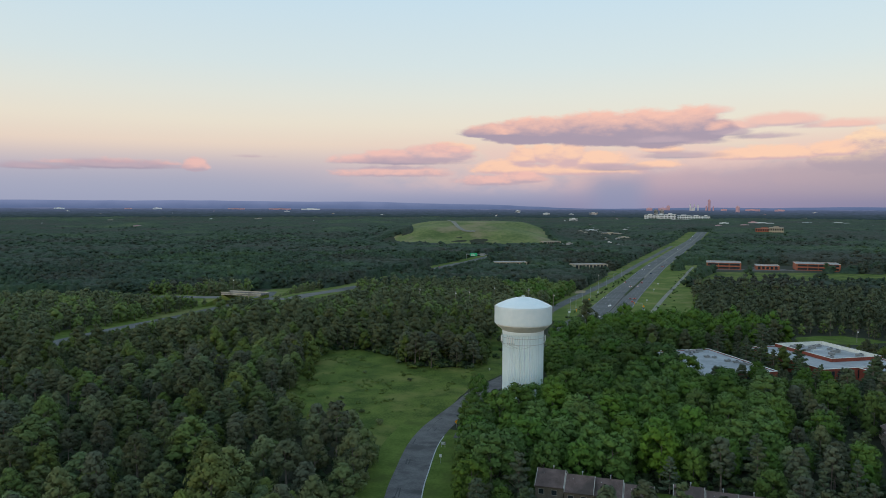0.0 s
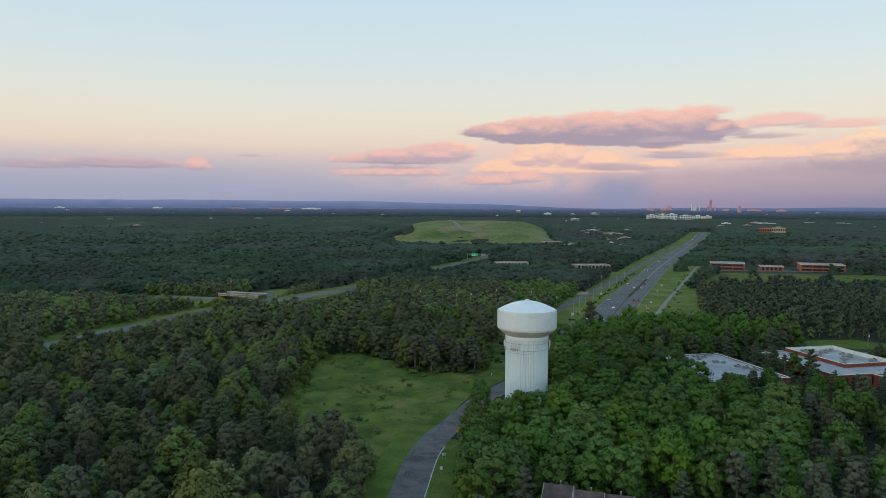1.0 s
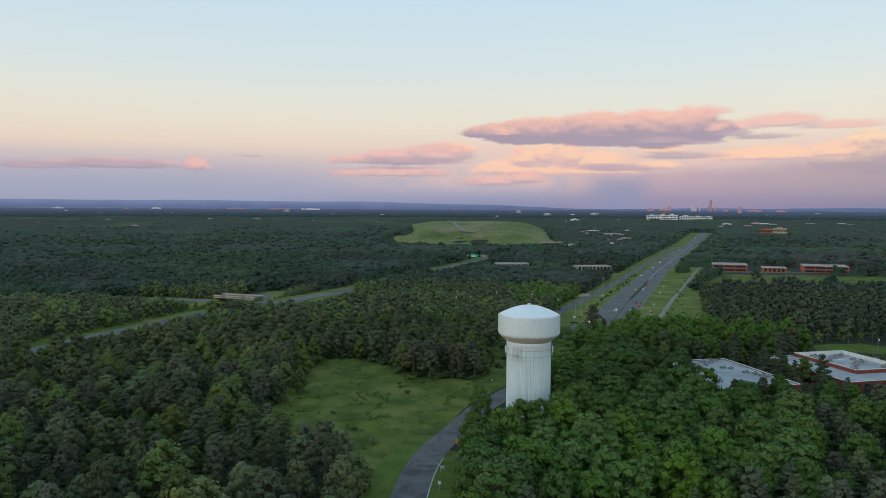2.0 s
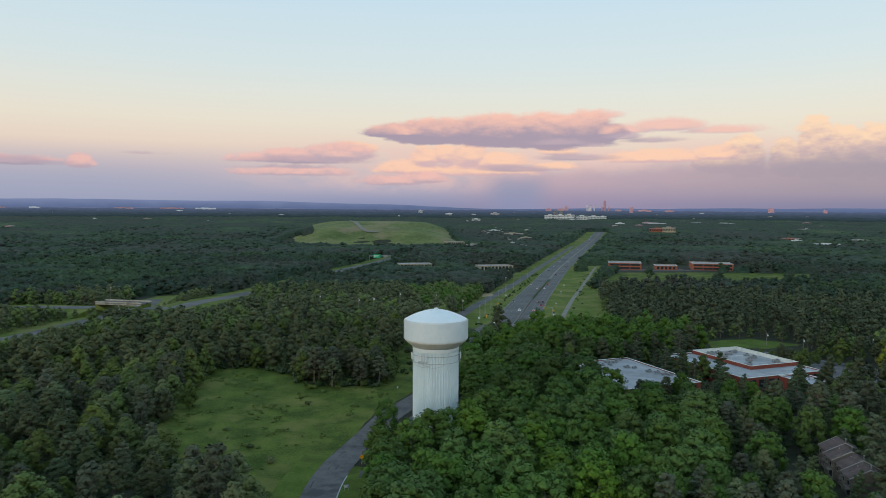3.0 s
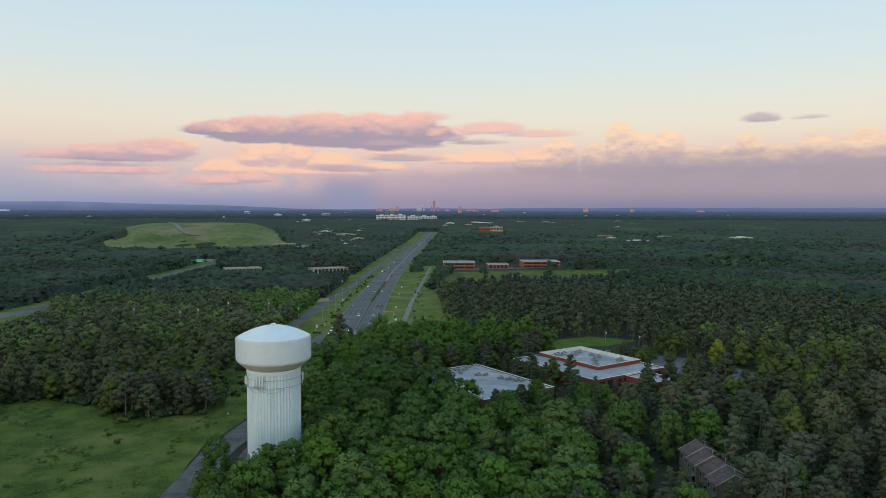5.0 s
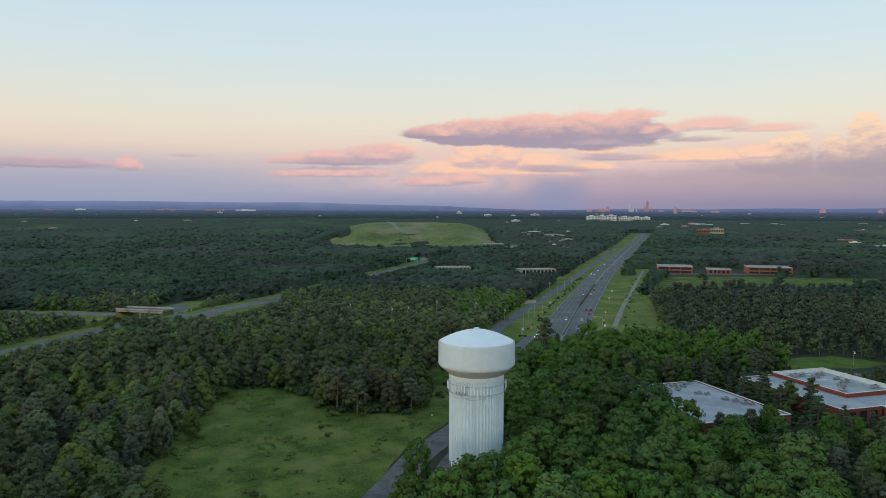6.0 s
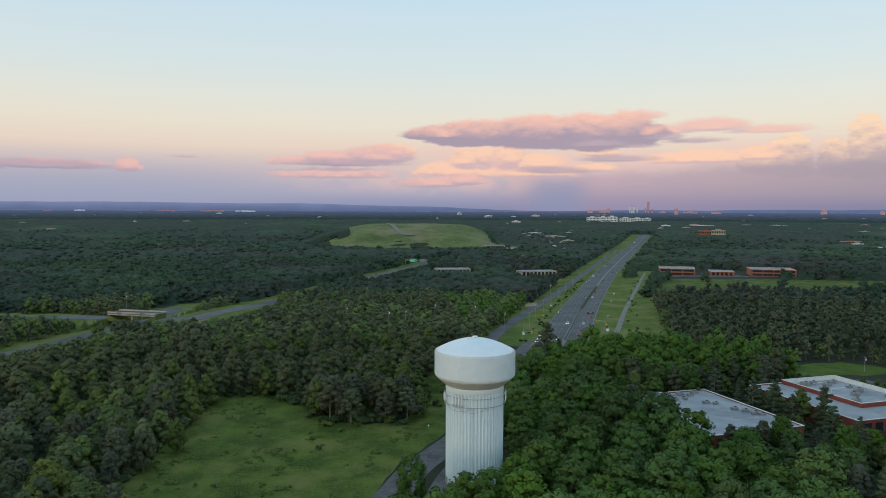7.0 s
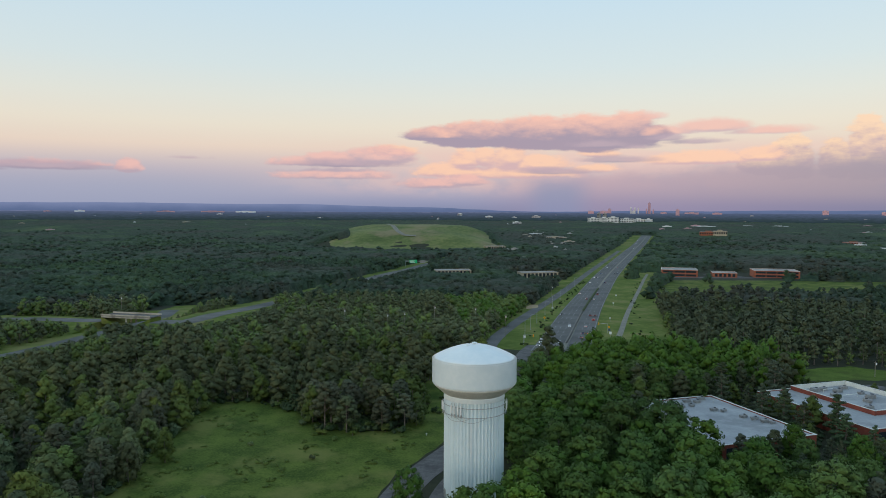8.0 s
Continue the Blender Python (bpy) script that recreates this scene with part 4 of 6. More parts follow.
# ---- the city and other far buildings ----
def tower_block(name, label, x, y, w, d, h, material, angle=0.0, rows=0, cols=0, glass=None):
    t = thing(name, label, "building", Matrix.Translation((x, y, land(x, y))) @ Matrix.Rotation(angle, 4, "Z"), "far buildings")
    mesh("wall", *cat(box(-w / 2, w / 2, -d / 2, d / 2, -6, h, 0.3)), material, t)
    mesh("roof", *box(-w / 2 + 0.6, w / 2 - 0.6, -d / 2 + 0.6, d / 2 - 0.6, h, h + 0.5), M_ROOF_GREY, t)
    mesh("plant_room", *box(-w / 5, w / 6, -d / 5, d / 5, h + 0.5, h + 0.5 + min(4, h * 0.12)), material, t)
    for r in range(rows):
        for c in range(cols):
            a = -w / 2 + (c + 0.2) * w / cols
            z = 2 + r * (h - 2) / rows
            mesh("window", *box(a, a + 0.6 * w / cols, -d / 2 - 0.15, -d / 2 + 0.1, z + 0.2 * (h - 2) / rows, z + 0.75 * (h - 2) / rows), glass or M_GLASS, t)
    return t


def polar(a, d):
    return HUB[0] + d * math.sin(radians(a)), HUB[1] + d * math.cos(radians(a))


# Pink-lit blocks take their pink from the stone's colour, not from a lamp.
for a, d, w, h, mt, label in ((20.55, 4450, 17, 76, M_PINK_LIGHT_STONE, "tall pink-lit stone tower of the far city"), (20.35, 4440, 10, 34, M_PINK_LIGHT_STONE, "slim pink-lit block by the tall tower"), (20.85, 4440, 10, 30, M_PINK_LIGHT_STONE, "slim pink-lit block by the tall tower"),
                          (19.2, 4430, 9, 46, M_CITY_PALE, "slim pale office slab of the far city"), (19.5, 4430, 9, 44, M_CITY_PALE, "slim pale office slab of the far city"), (19.75, 4430, 9, 42, M_CITY_PALE, "slim pale office slab of the far city"), (19.4, 4400, 22, 22, M_CITY_PALE, "pale stone block of the far city"),
                          (17.6, 4400, 24, 34, M_PINK_LIGHT_STONE, "pink-lit turreted block of the far city"), (17.2, 4400, 60, 26, M_PINK_LIGHT_STONE, "long pink-lit block of the far city"), (16.2, 4380, 40, 26, M_PINK_LIGHT_STONE, "pink-lit block of the far city"), (21.6, 4380, 40, 20, M_PINK_LIGHT_STONE, "low pink-lit block of the far city"),
                          (23.6, 4380, 90, 20, M_PINK_LIGHT_STONE, "long low pink-lit block of the far city"), (25.4, 4380, 60, 18, M_PINK_LIGHT_STONE, "low pink-lit block of the far city"), (22.6, 3900, 22, 36, M_PINK_LIGHT_STONE, "square brown tower block"), (32.5, 4300, 36, 26, M_PINK_LIGHT_STONE, "pink-lit block among far trees"),
                          (36.0, 4300, 26, 20, M_PINK_LIGHT_STONE, "pink-lit block among far trees"), (41.0, 4300, 50, 20, M_PINK_LIGHT_STONE, "pink-lit block among far trees"), (-24.0, 4350, 46, 16, M_PINK_LIGHT_STONE, "long low pink block far across the plain"), (-13.0, 4350, 150, 17, M_PINK_LIGHT_STONE, "long low pink warehouse far across the plain"),
                          (-16.3, 4350, 110, 17, M_PINK_LIGHT_STONE, "long low pink warehouse far across the plain"), (-10.6, 4300, 130, 17, M_WHITE, "long white warehouse far across the plain"), (-22.0, 4400, 60, 18, M_WHITE, "low white shed far across the plain"), (-28.5, 4400, 60, 18, M_WHITE, "low white shed far across the plain")):
    x, y = polar(a, d)
    tower_block("city_building", label, x, y, w * 0.85, max(12, w * 0.35), h * 0.85 + (9 if w < 40 else 3), mt, -radians(a))
rnd = random.Random(9)
for a, d, w, h in ((16.4, 2880, 44, 11), (17.2, 2860, 34, 13), (17.9, 2840, 40, 15), (18.9, 2860, 50, 10), (19.8, 2880, 46, 8), (20.5, 2900, 30, 7)):
    x, y = polar(a, d)
    tower_block("campus_building", "bright white block of a far office campus", x, y, w, 30, h + 14, M_WHITE, -radians(a), 3, 8)
for k in (0, 1):
    x, y = polar(16.8 + 0.45 * k, 2960)
    tower_block("tower_block", "grey apartment tower behind the campus", x, y, 15, 15, 40, M_ROOF_GREY, -radians(16), 6, 3)
for a, d, w, h, mt in ((24.8, 2190, 60, 17, M_BRICK_ORANGE), (25.6, 2170, 46, 21, M_SIDING), (24.5, 2600, 90, 9, M_WHITE), (27.5, 2640, 100, 9, M_WHITE), (29.5, 2650, 80, 9, M_WHITE), (34.2, 1980, 60, 9, M_BRICK_ORANGE), (36.6, 1780, 66, 8, M_WHITE), (34.6, 1900, 30, 9, M_WHITE), (38.6, 2000, 50, 8, M_ROOF_GREY), (13.5, 2000, 60, 10, M_SIDING), (12.0, 2150, 50, 9, M_WHITE), (14.6, 1780, 34, 10, M_SIDING), (44, 2000, 70, 9, M_WHITE), (10.5, 2700, 40, 14, M_WHITE), (8.3, 3200, 40, 16, M_WHITE), (12.0, 3300, 50, 16, M_CITY_PALE), (6.0, 3600, 30, 18, M_WHITE)):
    x, y = polar(a, d)
    tower_block("far_block", "low pale block among distant trees", x, y, w * 0.8, 20, h + 2.5, mt, -radians(a), 2, 8)
for i in range(46):
    a, d = rnd.uniform(-30, 44), rnd.uniform(2300, 4200)
    x, y = polar(a, d)
    tower_block("far_block", "small pale block among distant trees", x, y, rnd.uniform(9, 32), 12, rnd.uniform(9, 13.5), rnd.choice((M_WHITE, M_CITY_PALE, M_SIDING, M_PINK_LIGHT_STONE)), -radians(a))
for i in range(30):
    a, d = rnd.uniform(9.5, 15.0), rnd.uniform(1350, 2300)
    x, y = polar(a, d)
    if math.hypot((x - MOUND[0]) / MOUND[2], (y - MOUND[1]) / MOUND[3]) > 1.05:
        tower_block("far_house", "pale flat-roofed house among the trees of a far suburb", x, y, rnd.uniform(7, 15), 10, rnd.uniform(9, 11.5), rnd.choice((M_CITY_PALE, M_SIDING, M_ROOF_GREY)), -radians(a))


# ---- trees ----
def unit(rs, n):
    v = rs.normal(size=(n, 3))
    return v / np.linalg.norm(v, axis=1, keepdims=True)


ICO_V = np.array([(0, 0, 1)] + [(0.894 * math.cos(2 * math.pi * i / 5), 0.894 * math.sin(2 * math.pi * i / 5), 0.447) for i in range(5)] + [(0.894 * math.cos(2 * math.pi * (i + 0.5) / 5), 0.894 * math.sin(2 * math.pi * (i + 0.5) / 5), -0.447) for i in range(5)] + [(0, 0, -1)])
ICO_F = np.array([(0, 1 + i, 1 + (i + 1) % 5) for i in range(5)] + [(1 + i, 6 + i, 1 + (i + 1) % 5) for i in range(5)] + [(1 + (i + 1) % 5, 6 + i, 6 + (i + 1) % 5) for i in range(5)] + [(11, 6 + (i + 1) % 5, 6 + i) for i in range(5)])


OCT_V = np.array([(1.1, 0, 0), (0, 1.1, 0), (-1.1, 0, 0), (0, -1.1, 0), (0, 0, 1.1), (0, 0, -1.1)])
OCT_F = np.array([(0, 1, 4), (1, 2, 4), (2, 3, 4), (3, 0, 4), (1, 0, 5), (2, 1, 5), (3, 2, 5), (0, 3, 5)])


def leaf_mesh(rs, lobes, per, size, core=0.78, up=0.35, squash=0.85, normals=False):
    """Leaf clumps round a set of lobes (centre, radius, outward way): triangles over dark rough cores."""
    vs, fs, ns, n = [], [], [], 0
    for c, r, out in lobes:
        if core > 0:
            cv, cf = (ICO_V, ICO_F) if per > 80 else (OCT_V, OCT_F)
            v = cv * (1 + 0.25 * rs.uniform(-1, 1, (len(cv), 1))) * r * core * np.array((1, 1, squash)) + c
            vs.append(v)
            fs.append(cf + n)
            ns.append(cv)
            n += len(cv)
        d = unit(rs, per) + 0.55 * out + np.array((0, 0, up))
        d /= np.linalg.norm(d, axis=1, keepdims=True)
        p = c + d * r * rs.uniform(0.74, 1.2, (per, 1)) * np.array((1, 1, squash))
        nrm = d + 0.4 * unit(rs, per)
        nrm /= np.linalg.norm(nrm, axis=1, keepdims=True)
        t = np.cross(nrm, unit(rs, per))
        t /= np.linalg.norm(t, axis=1, keepdims=True) + 1e-9
        b = np.cross(nrm, t)
        s = size * rs.uniform(0.6, 1.3, (per, 1))
        tri = np.stack([p + t * s * 0.62, p - t * s * 0.45 + b * s * rs.uniform(0.3, 0.6, (per, 1)), p - t * s * 0.3 - b * s * rs.uniform(0.3, 0.6, (per, 1))], 1).reshape(-1, 3)
        vs.append(tri)
        fs.append(np.arange(per * 3).reshape(-1, 3) + n)
        ns.append(np.repeat(0.5 * d + 0.4 * nrm + 0.5 * out, 3, 0))
        n += per * 3
    if normals:
        ns = np.concatenate(ns)
        return np.concatenate(vs), np.concatenate(fs), ns / np.linalg.norm(ns, axis=1, keepdims=True)
    return np.concatenate(vs), np.concatenate(fs)


def round_form(f):
    """Outline of a broad-leaved crown, foot to tip."""
    return max(0.12, 1 - abs((f - 0.44) / 0.60) ** 2.5) ** 0.5


def oval_form(f):
    """Outline of a tall oval crown, foot to tip."""
    return min(1.0, 0.6 + 1.2 * f) * (1 - max(0.0, (f - 0.25) / 0.80) ** 2.0) + 0.05


def pine_form(f):
    """Outline of a ragged pine crown, foot to tip."""
    return (1 - f) ** 0.42 * (0.6 + 0.4 * min(1, f / 0.22)) + 0.08


def broad_lobes(rs, h, rad, n, low=0.22, size=(0.24, 0.40), form=round_form):
    """Leaf masses laid over the outline of a crown, with gaps between them."""
    lobes = []
    lean = rs.uniform(-0.1, 0.1, 2) * rad
    skew = [1 + 0.13 * math.sin(rs.uniform(0, 6.28)) for _ in range(5)]
    for i in range(n):
        f = ((i + 0.5) / n) ** 0.9 + rs.uniform(-0.05, 0.05)
        f = min(0.98, max(0.0, f))
        a = 2.39996 * i + rs.uniform(-0.4, 0.4)
        w = form(f)
        r = rad * rs.uniform(*size) * (0.7 + 0.35 * w)
        k = rs.uniform(0.84, 1.03) * skew[int(a / 1.2566) % 5]
        reach = max(0.0, (rad * w - r * 0.6) * k)
        d = np.array((math.cos(a) * (1.1 - 0.7 * f), math.sin(a) * (1.1 - 0.7 * f), -0.15 + 1.1 * f))
        c = np.array((math.cos(a) * reach + lean[0] * f, math.sin(a) * reach + lean[1] * f, h * (low + (1 - low) * f) - r * 0.75 * f))
        lobes.append((c, r, d))
    return lobes


def cone_lobes(rs, h, rad, n, low=0.12):
    """Whorled boughs of a white pine or spruce."""
    lobes = []
    for i in range(n):
        f = (i + rs.uniform(0, 1)) / n
        z = h * (low + (0.98 - low) * f)
        spread = rad * (1 - f) ** 0.75 * rs.uniform(0.65, 1.1) + 0.2
        a = i * 2.4 + rs.uniform(-0.4, 0.4)
        d = np.array((math.cos(a), math.sin(a), 0.5))
        for k in (0.45, 0.9):
            lobes.append((np.array((math.cos(a) * spread * k, math.sin(a) * spread * k, z + 0.5 * k)), max(0.45, rad * 0.22 * (1.25 - 0.6 * f) * (1.2 - 0.35 * k)), d))
    return lobes


def trunk_shape(rs, h, r0, top, limbs):
    """A tapered stem that bends a little, with a few limbs."""
    bend = rs.uniform(-0.03, 0.03, 2) * h
    pts = [(bend[0] * f * f, bend[1] * f * f, h * top * f - 0.15) for f in (0, 0.3, 0.65, 1.0)]
    parts = [tube(pts, [r0 * 1.25, r0, r0 * 0.7, r0 * 0.3], 6)]
    for i in range(limbs):
        f = rs.uniform(0.4, 0.85)
        a = rs.uniform(0, 2 * math.pi)
        z = h * top * f
        reach = h * 0.17 * rs.uniform(0.7, 1.2)
        parts.append(tube([(bend[0] * f * f, bend[1] * f * f, z), (bend[0] * f * f + math.cos(a) * reach, bend[1] * f * f + math.sin(a) * reach, z + reach * 0.7)], [r0 * 0.45, r0 * 0.15], 4))
    return cat(*parts)


KINDS = {
    "maple_tree": (broad_lobes, 1.0, 0.36, L_MAPLE, M_BARK, "tall leafy maple with a dense rounded green crown", 0.10),
    "oak_tree": (broad_lobes, 1.0, 0.345, L_OAK, M_BARK, "mixed oak with a dull green uneven crown", 0.07),
    "pitch_pine": (broad_lobes, 1.0, 0.245, L_PINE, M_BARK_PINE, "pitch pine with a ragged brown-green crown on a straight stem", 0.26),
    "tall_pine": (broad_lobes, 1.0, 0.19, L_TALL_PINE, M_BARK_PINE, "tall slender dark pine on a long bare stem", 0.34),
    "white_pine": (cone_lobes, 1.0, 0.30, L_WHITE_PINE, M_BARK_PINE, "soft pale-green white pine with tapering whorled boughs", 0.1),
}
HEIGHT = 15.0


def soft_crown(*args):
    """Leaf masses with normals that follow their rounded forms."""
    return leaf_mesh(*args, normals=True)


def crown_data(kind, seed, lod):
    """Crown of a 15 m tree: lod 0 is the finest."""
    rs = np.random.RandomState(seed)
    make, _, rad, _, _, _, low = KINDS[kind]
    if kind == "pitch_pine" and seed == 151:
        low = 0.5  # the tall bare-stemmed ones
    r = HEIGHT * rad
    if lod > 1:
        form = pine_form if "pine" in kind else round_form
        if lod == 2:
            return soft_crown(rs, broad_lobes(rs, HEIGHT, r, 8, low * 0.6, (0.44, 0.68), form), 16, 1.3, 0.74, 0.4, 0.95)
        if lod == 4:
            return soft_crown(rs, broad_lobes(rs, HEIGHT, r, 3, 0.12, (0.65, 0.9), form), 2, 2.0, 0.95, 0.4, 1.0)
        return soft_crown(rs, broad_lobes(rs, HEIGHT, r, 4, 0.12, (0.6, 0.85), form), 3, 1.8, 0.95, 0.4, 1.0)
    if lod == 1:
        if kind in ("pitch_pine", "tall_pine"):
            return soft_crown(rs, broad_lobes(rs, HEIGHT, r, 10, low, (0.44, 0.66), pine_form), 26, 0.85, 0.84, 0.35, 0.9)
        if kind == "white_pine":
            return soft_crown(rs, cone_lobes(rs, HEIGHT, r * 1.05, 13, low), 9, 0.9, 0.9, 0.4, 0.8)
        return soft_crown(rs, broad_lobes(rs, HEIGHT, r, 14, low, (0.36, 0.58), oval_form if kind == "oak_tree" else round_form), 28, 0.95, 0.82, 0.35, 0.85)
    if kind in ("pitch_pine", "tall_pine"):
        return soft_crown(rs, broad_lobes(rs, HEIGHT, r, 30, low, (0.2, 0.42), pine_form), 60, 0.55, 0.68, 0.3, 0.8)
    if kind == "white_pine":
        return soft_crown(rs, cone_lobes(rs, HEIGHT, r, 27, low), 32, 0.46, 0.8, 0.4, 0.7)
    lobes = broad_lobes(rs, HEIGHT, r, 38, low, (0.2, 0.44)) if kind == "maple_tree" else broad_lobes(rs, HEIGHT, r, 34, low, (0.2, 0.42), oval_form)
    return soft_crown(rs, lobes, 64, 0.62, 0.7, 0.3, 0.8)


def crown_mesh(name, v, f, nrm, material):
    me = bpy.data.meshes.new(name)
    me.from_pydata(v.tolist(), [], f.tolist(), shade_flat=False)
    me.normals_split_custom_set_from_vertices(nrm.tolist())
    me.materials.append(material)
    return me


PROTO = {}


def tree_proto(kind, i):
    """A tree of its own: stem and crown."""
    if (kind, i) not in PROTO:
        _, _, _, leaf, bark, label, _ = KINDS[kind]
        rs = np.random.RandomState(40 + i)
        v, f, nrm = crown_data(kind, 100 + 17 * i, 0)
        stem = trunk_shape(rs, HEIGHT, 0.19 if kind in ("pitch_pine", "tall_pine") else 0.24, 0.9 if "pine" in kind else 0.7, 6 if "pine" in kind else 5)
        tm = bpy.data.meshes.new("trunk")
        tm.from_pydata(stem[0], [], stem[1])
        tm.materials.append(bark)
        PROTO[kind, i] = (tm, crown_mesh("crown", v, f, nrm, leaf))
    return PROTO[kind, i]


def plant(kind, i, x, y, h, wide, turn, label=""):
    tm, cm = tree_proto(kind, i)
    s = h / HEIGHT
    e = thing(kind, label or KINDS[kind][5], "tree", Matrix.Translation((x, y, land(x, y))) @ Matrix.Rotation(turn, 4, "Z") @ Matrix.Diagonal((s * wide, s * wide, s, 1)), "trees of the wood")
    for name, me in (("trunk", tm), ("crown", cm)):
        new(name, me).parent = e
    return e


def woods(name, label, spots, lod, materials, trunks=False, lift=0.0):
    """A wood of many trees joined into one mesh: spots are (kind, x, y, height, width factor, turn, tint)."""
    bank = {}
    vs, fs, ns, mi, n = [], [], [], [], 0
    for kind, x, y, h, wide, turn, tint in spots:
        key = (kind, int(turn * 10) % 4)
        if key not in bank:
            v, f, nrm = crown_data(kind, 300 + 31 * key[1], lod)
            nrm = nrm + np.array((0, 0, lift))
            nrm = nrm / np.linalg.norm(nrm, axis=1, keepdims=True)
            if trunks:
                rs = np.random.RandomState(key[1])
                st = tube([(0, 0, -0.2), (0, 0, HEIGHT * 0.7)], [0.26, 0.12], 4)
                sf = np.array([q for q in st[1] if len(q) == 4])
                sf = np.concatenate([sf[:, (0, 1, 2)], sf[:, (0, 2, 3)]])
                side = np.array(st[0]) * np.array((1, 1, 0)) + 1e-4
                nrm = np.concatenate([nrm, side / np.linalg.norm(side, axis=1, keepdims=True)])
                bank[key] = (np.concatenate([v, np.array(st[0])]), np.concatenate([f, sf + len(v)]), len(f), nrm)
            else:
                bank[key] = (v, f, len(f), nrm)
        v, f, leafs, nrm = bank[key]
        c, s, k = math.cos(turn), math.sin(turn), h / HEIGHT
        w = np.empty_like(v)
        w[:, 0] = (v[:, 0] * c - v[:, 1] * s) * k * wide + x
        w[:, 1] = (v[:, 0] * s + v[:, 1] * c) * k * wide + y
        w[:, 2] = v[:, 2] * k + land(x, y)
        vs.append(w)
        fs.append(f + n)
        ns.append(np.stack([nrm[:, 0] * c - nrm[:, 1] * s, nrm[:, 0] * s + nrm[:, 1] * c, nrm[:, 2]], 1))
        m = np.full(len(f), tint, dtype=np.int32)
        m[leafs:] = len(materials) - 1
        mi.append(m)
        n += len(v)
    vs, fs, mi = np.concatenate(vs), np.concatenate(fs), np.concatenate(mi)
    me = bpy.data.meshes.new(name)
    me.vertices.add(len(vs))
    me.vertices.foreach_set("co", vs.astype(np.float32).ravel())
    me.loops.add(len(fs) * 3)
    me.loops.foreach_set("vertex_index", fs.astype(np.int32).ravel())
    me.polygons.add(len(fs))
    me.polygons.foreach_set("loop_start", np.arange(0, len(fs) * 3, 3, dtype=np.int32))
    for m in materials:
        me.materials.append(m)
    me.polygons.foreach_set("material_index", mi)
    me.update(calc_edges=True)
    me.normals_split_custom_set_from_vertices(np.concatenate(ns).tolist())
    return tagged(new(name, me), label, "trees", "", "stuff")


LINE_POINTS = {}


def dist_to(line, x, y):
    """Sideways offset from the nearest point of a line, right positive."""
    if id(line) not in LINE_POINTS:
        LINE_POINTS[id(line)] = np.array([(*q, *s, *d) for q, s, d in line])
    p = LINE_POINTS[id(line)]
    dx, dy = x - p[:, 0], y - p[:, 1]
    i = int(np.argmin(dx * dx + dy * dy))
    side = dx[i] * p[i, 2] + dy[i] * p[i, 3]
    return side if abs(dx[i] * p[i, 4] + dy[i] * p[i, 5]) < 40 else 999.0


GROVE_BACK = [(26, 88), (62, 150), (97, 176), (153, 168), (180, 140), (163, 108), (128, 108), (112, 92), (62, 82)]
KEEP_OUT = [  # roofs, yards, lots and clearings fitted to the camera's view: x0, x1, y0, y1
    (-12, 48, -122, -92), (89, 112, -84, -46), (-14, 14, -13, 14), (0, 24, 300, 335), (-32, -4, 205, 226), (300, 545, 668, 792), (160, 216, 96, 150), (182, 226, 12, 72), (99, 121, 10, 30), (35, 92, 668, 800), (136, 198, 636, 760)]
UX, VX = Vector((0.973, 0.229)), Vector((0.229, -0.973))


def on_roofs(x, y, pad=3.4):
    for ox, oy, a, b in ((64, 66, 36, 50), (120, 79, 43, 67)):
        p = Vector((x - ox, y - oy))
        if -pad < p.dot(UX) < a + pad and -pad < p.dot(VX) < b + pad:
            return True
    return False


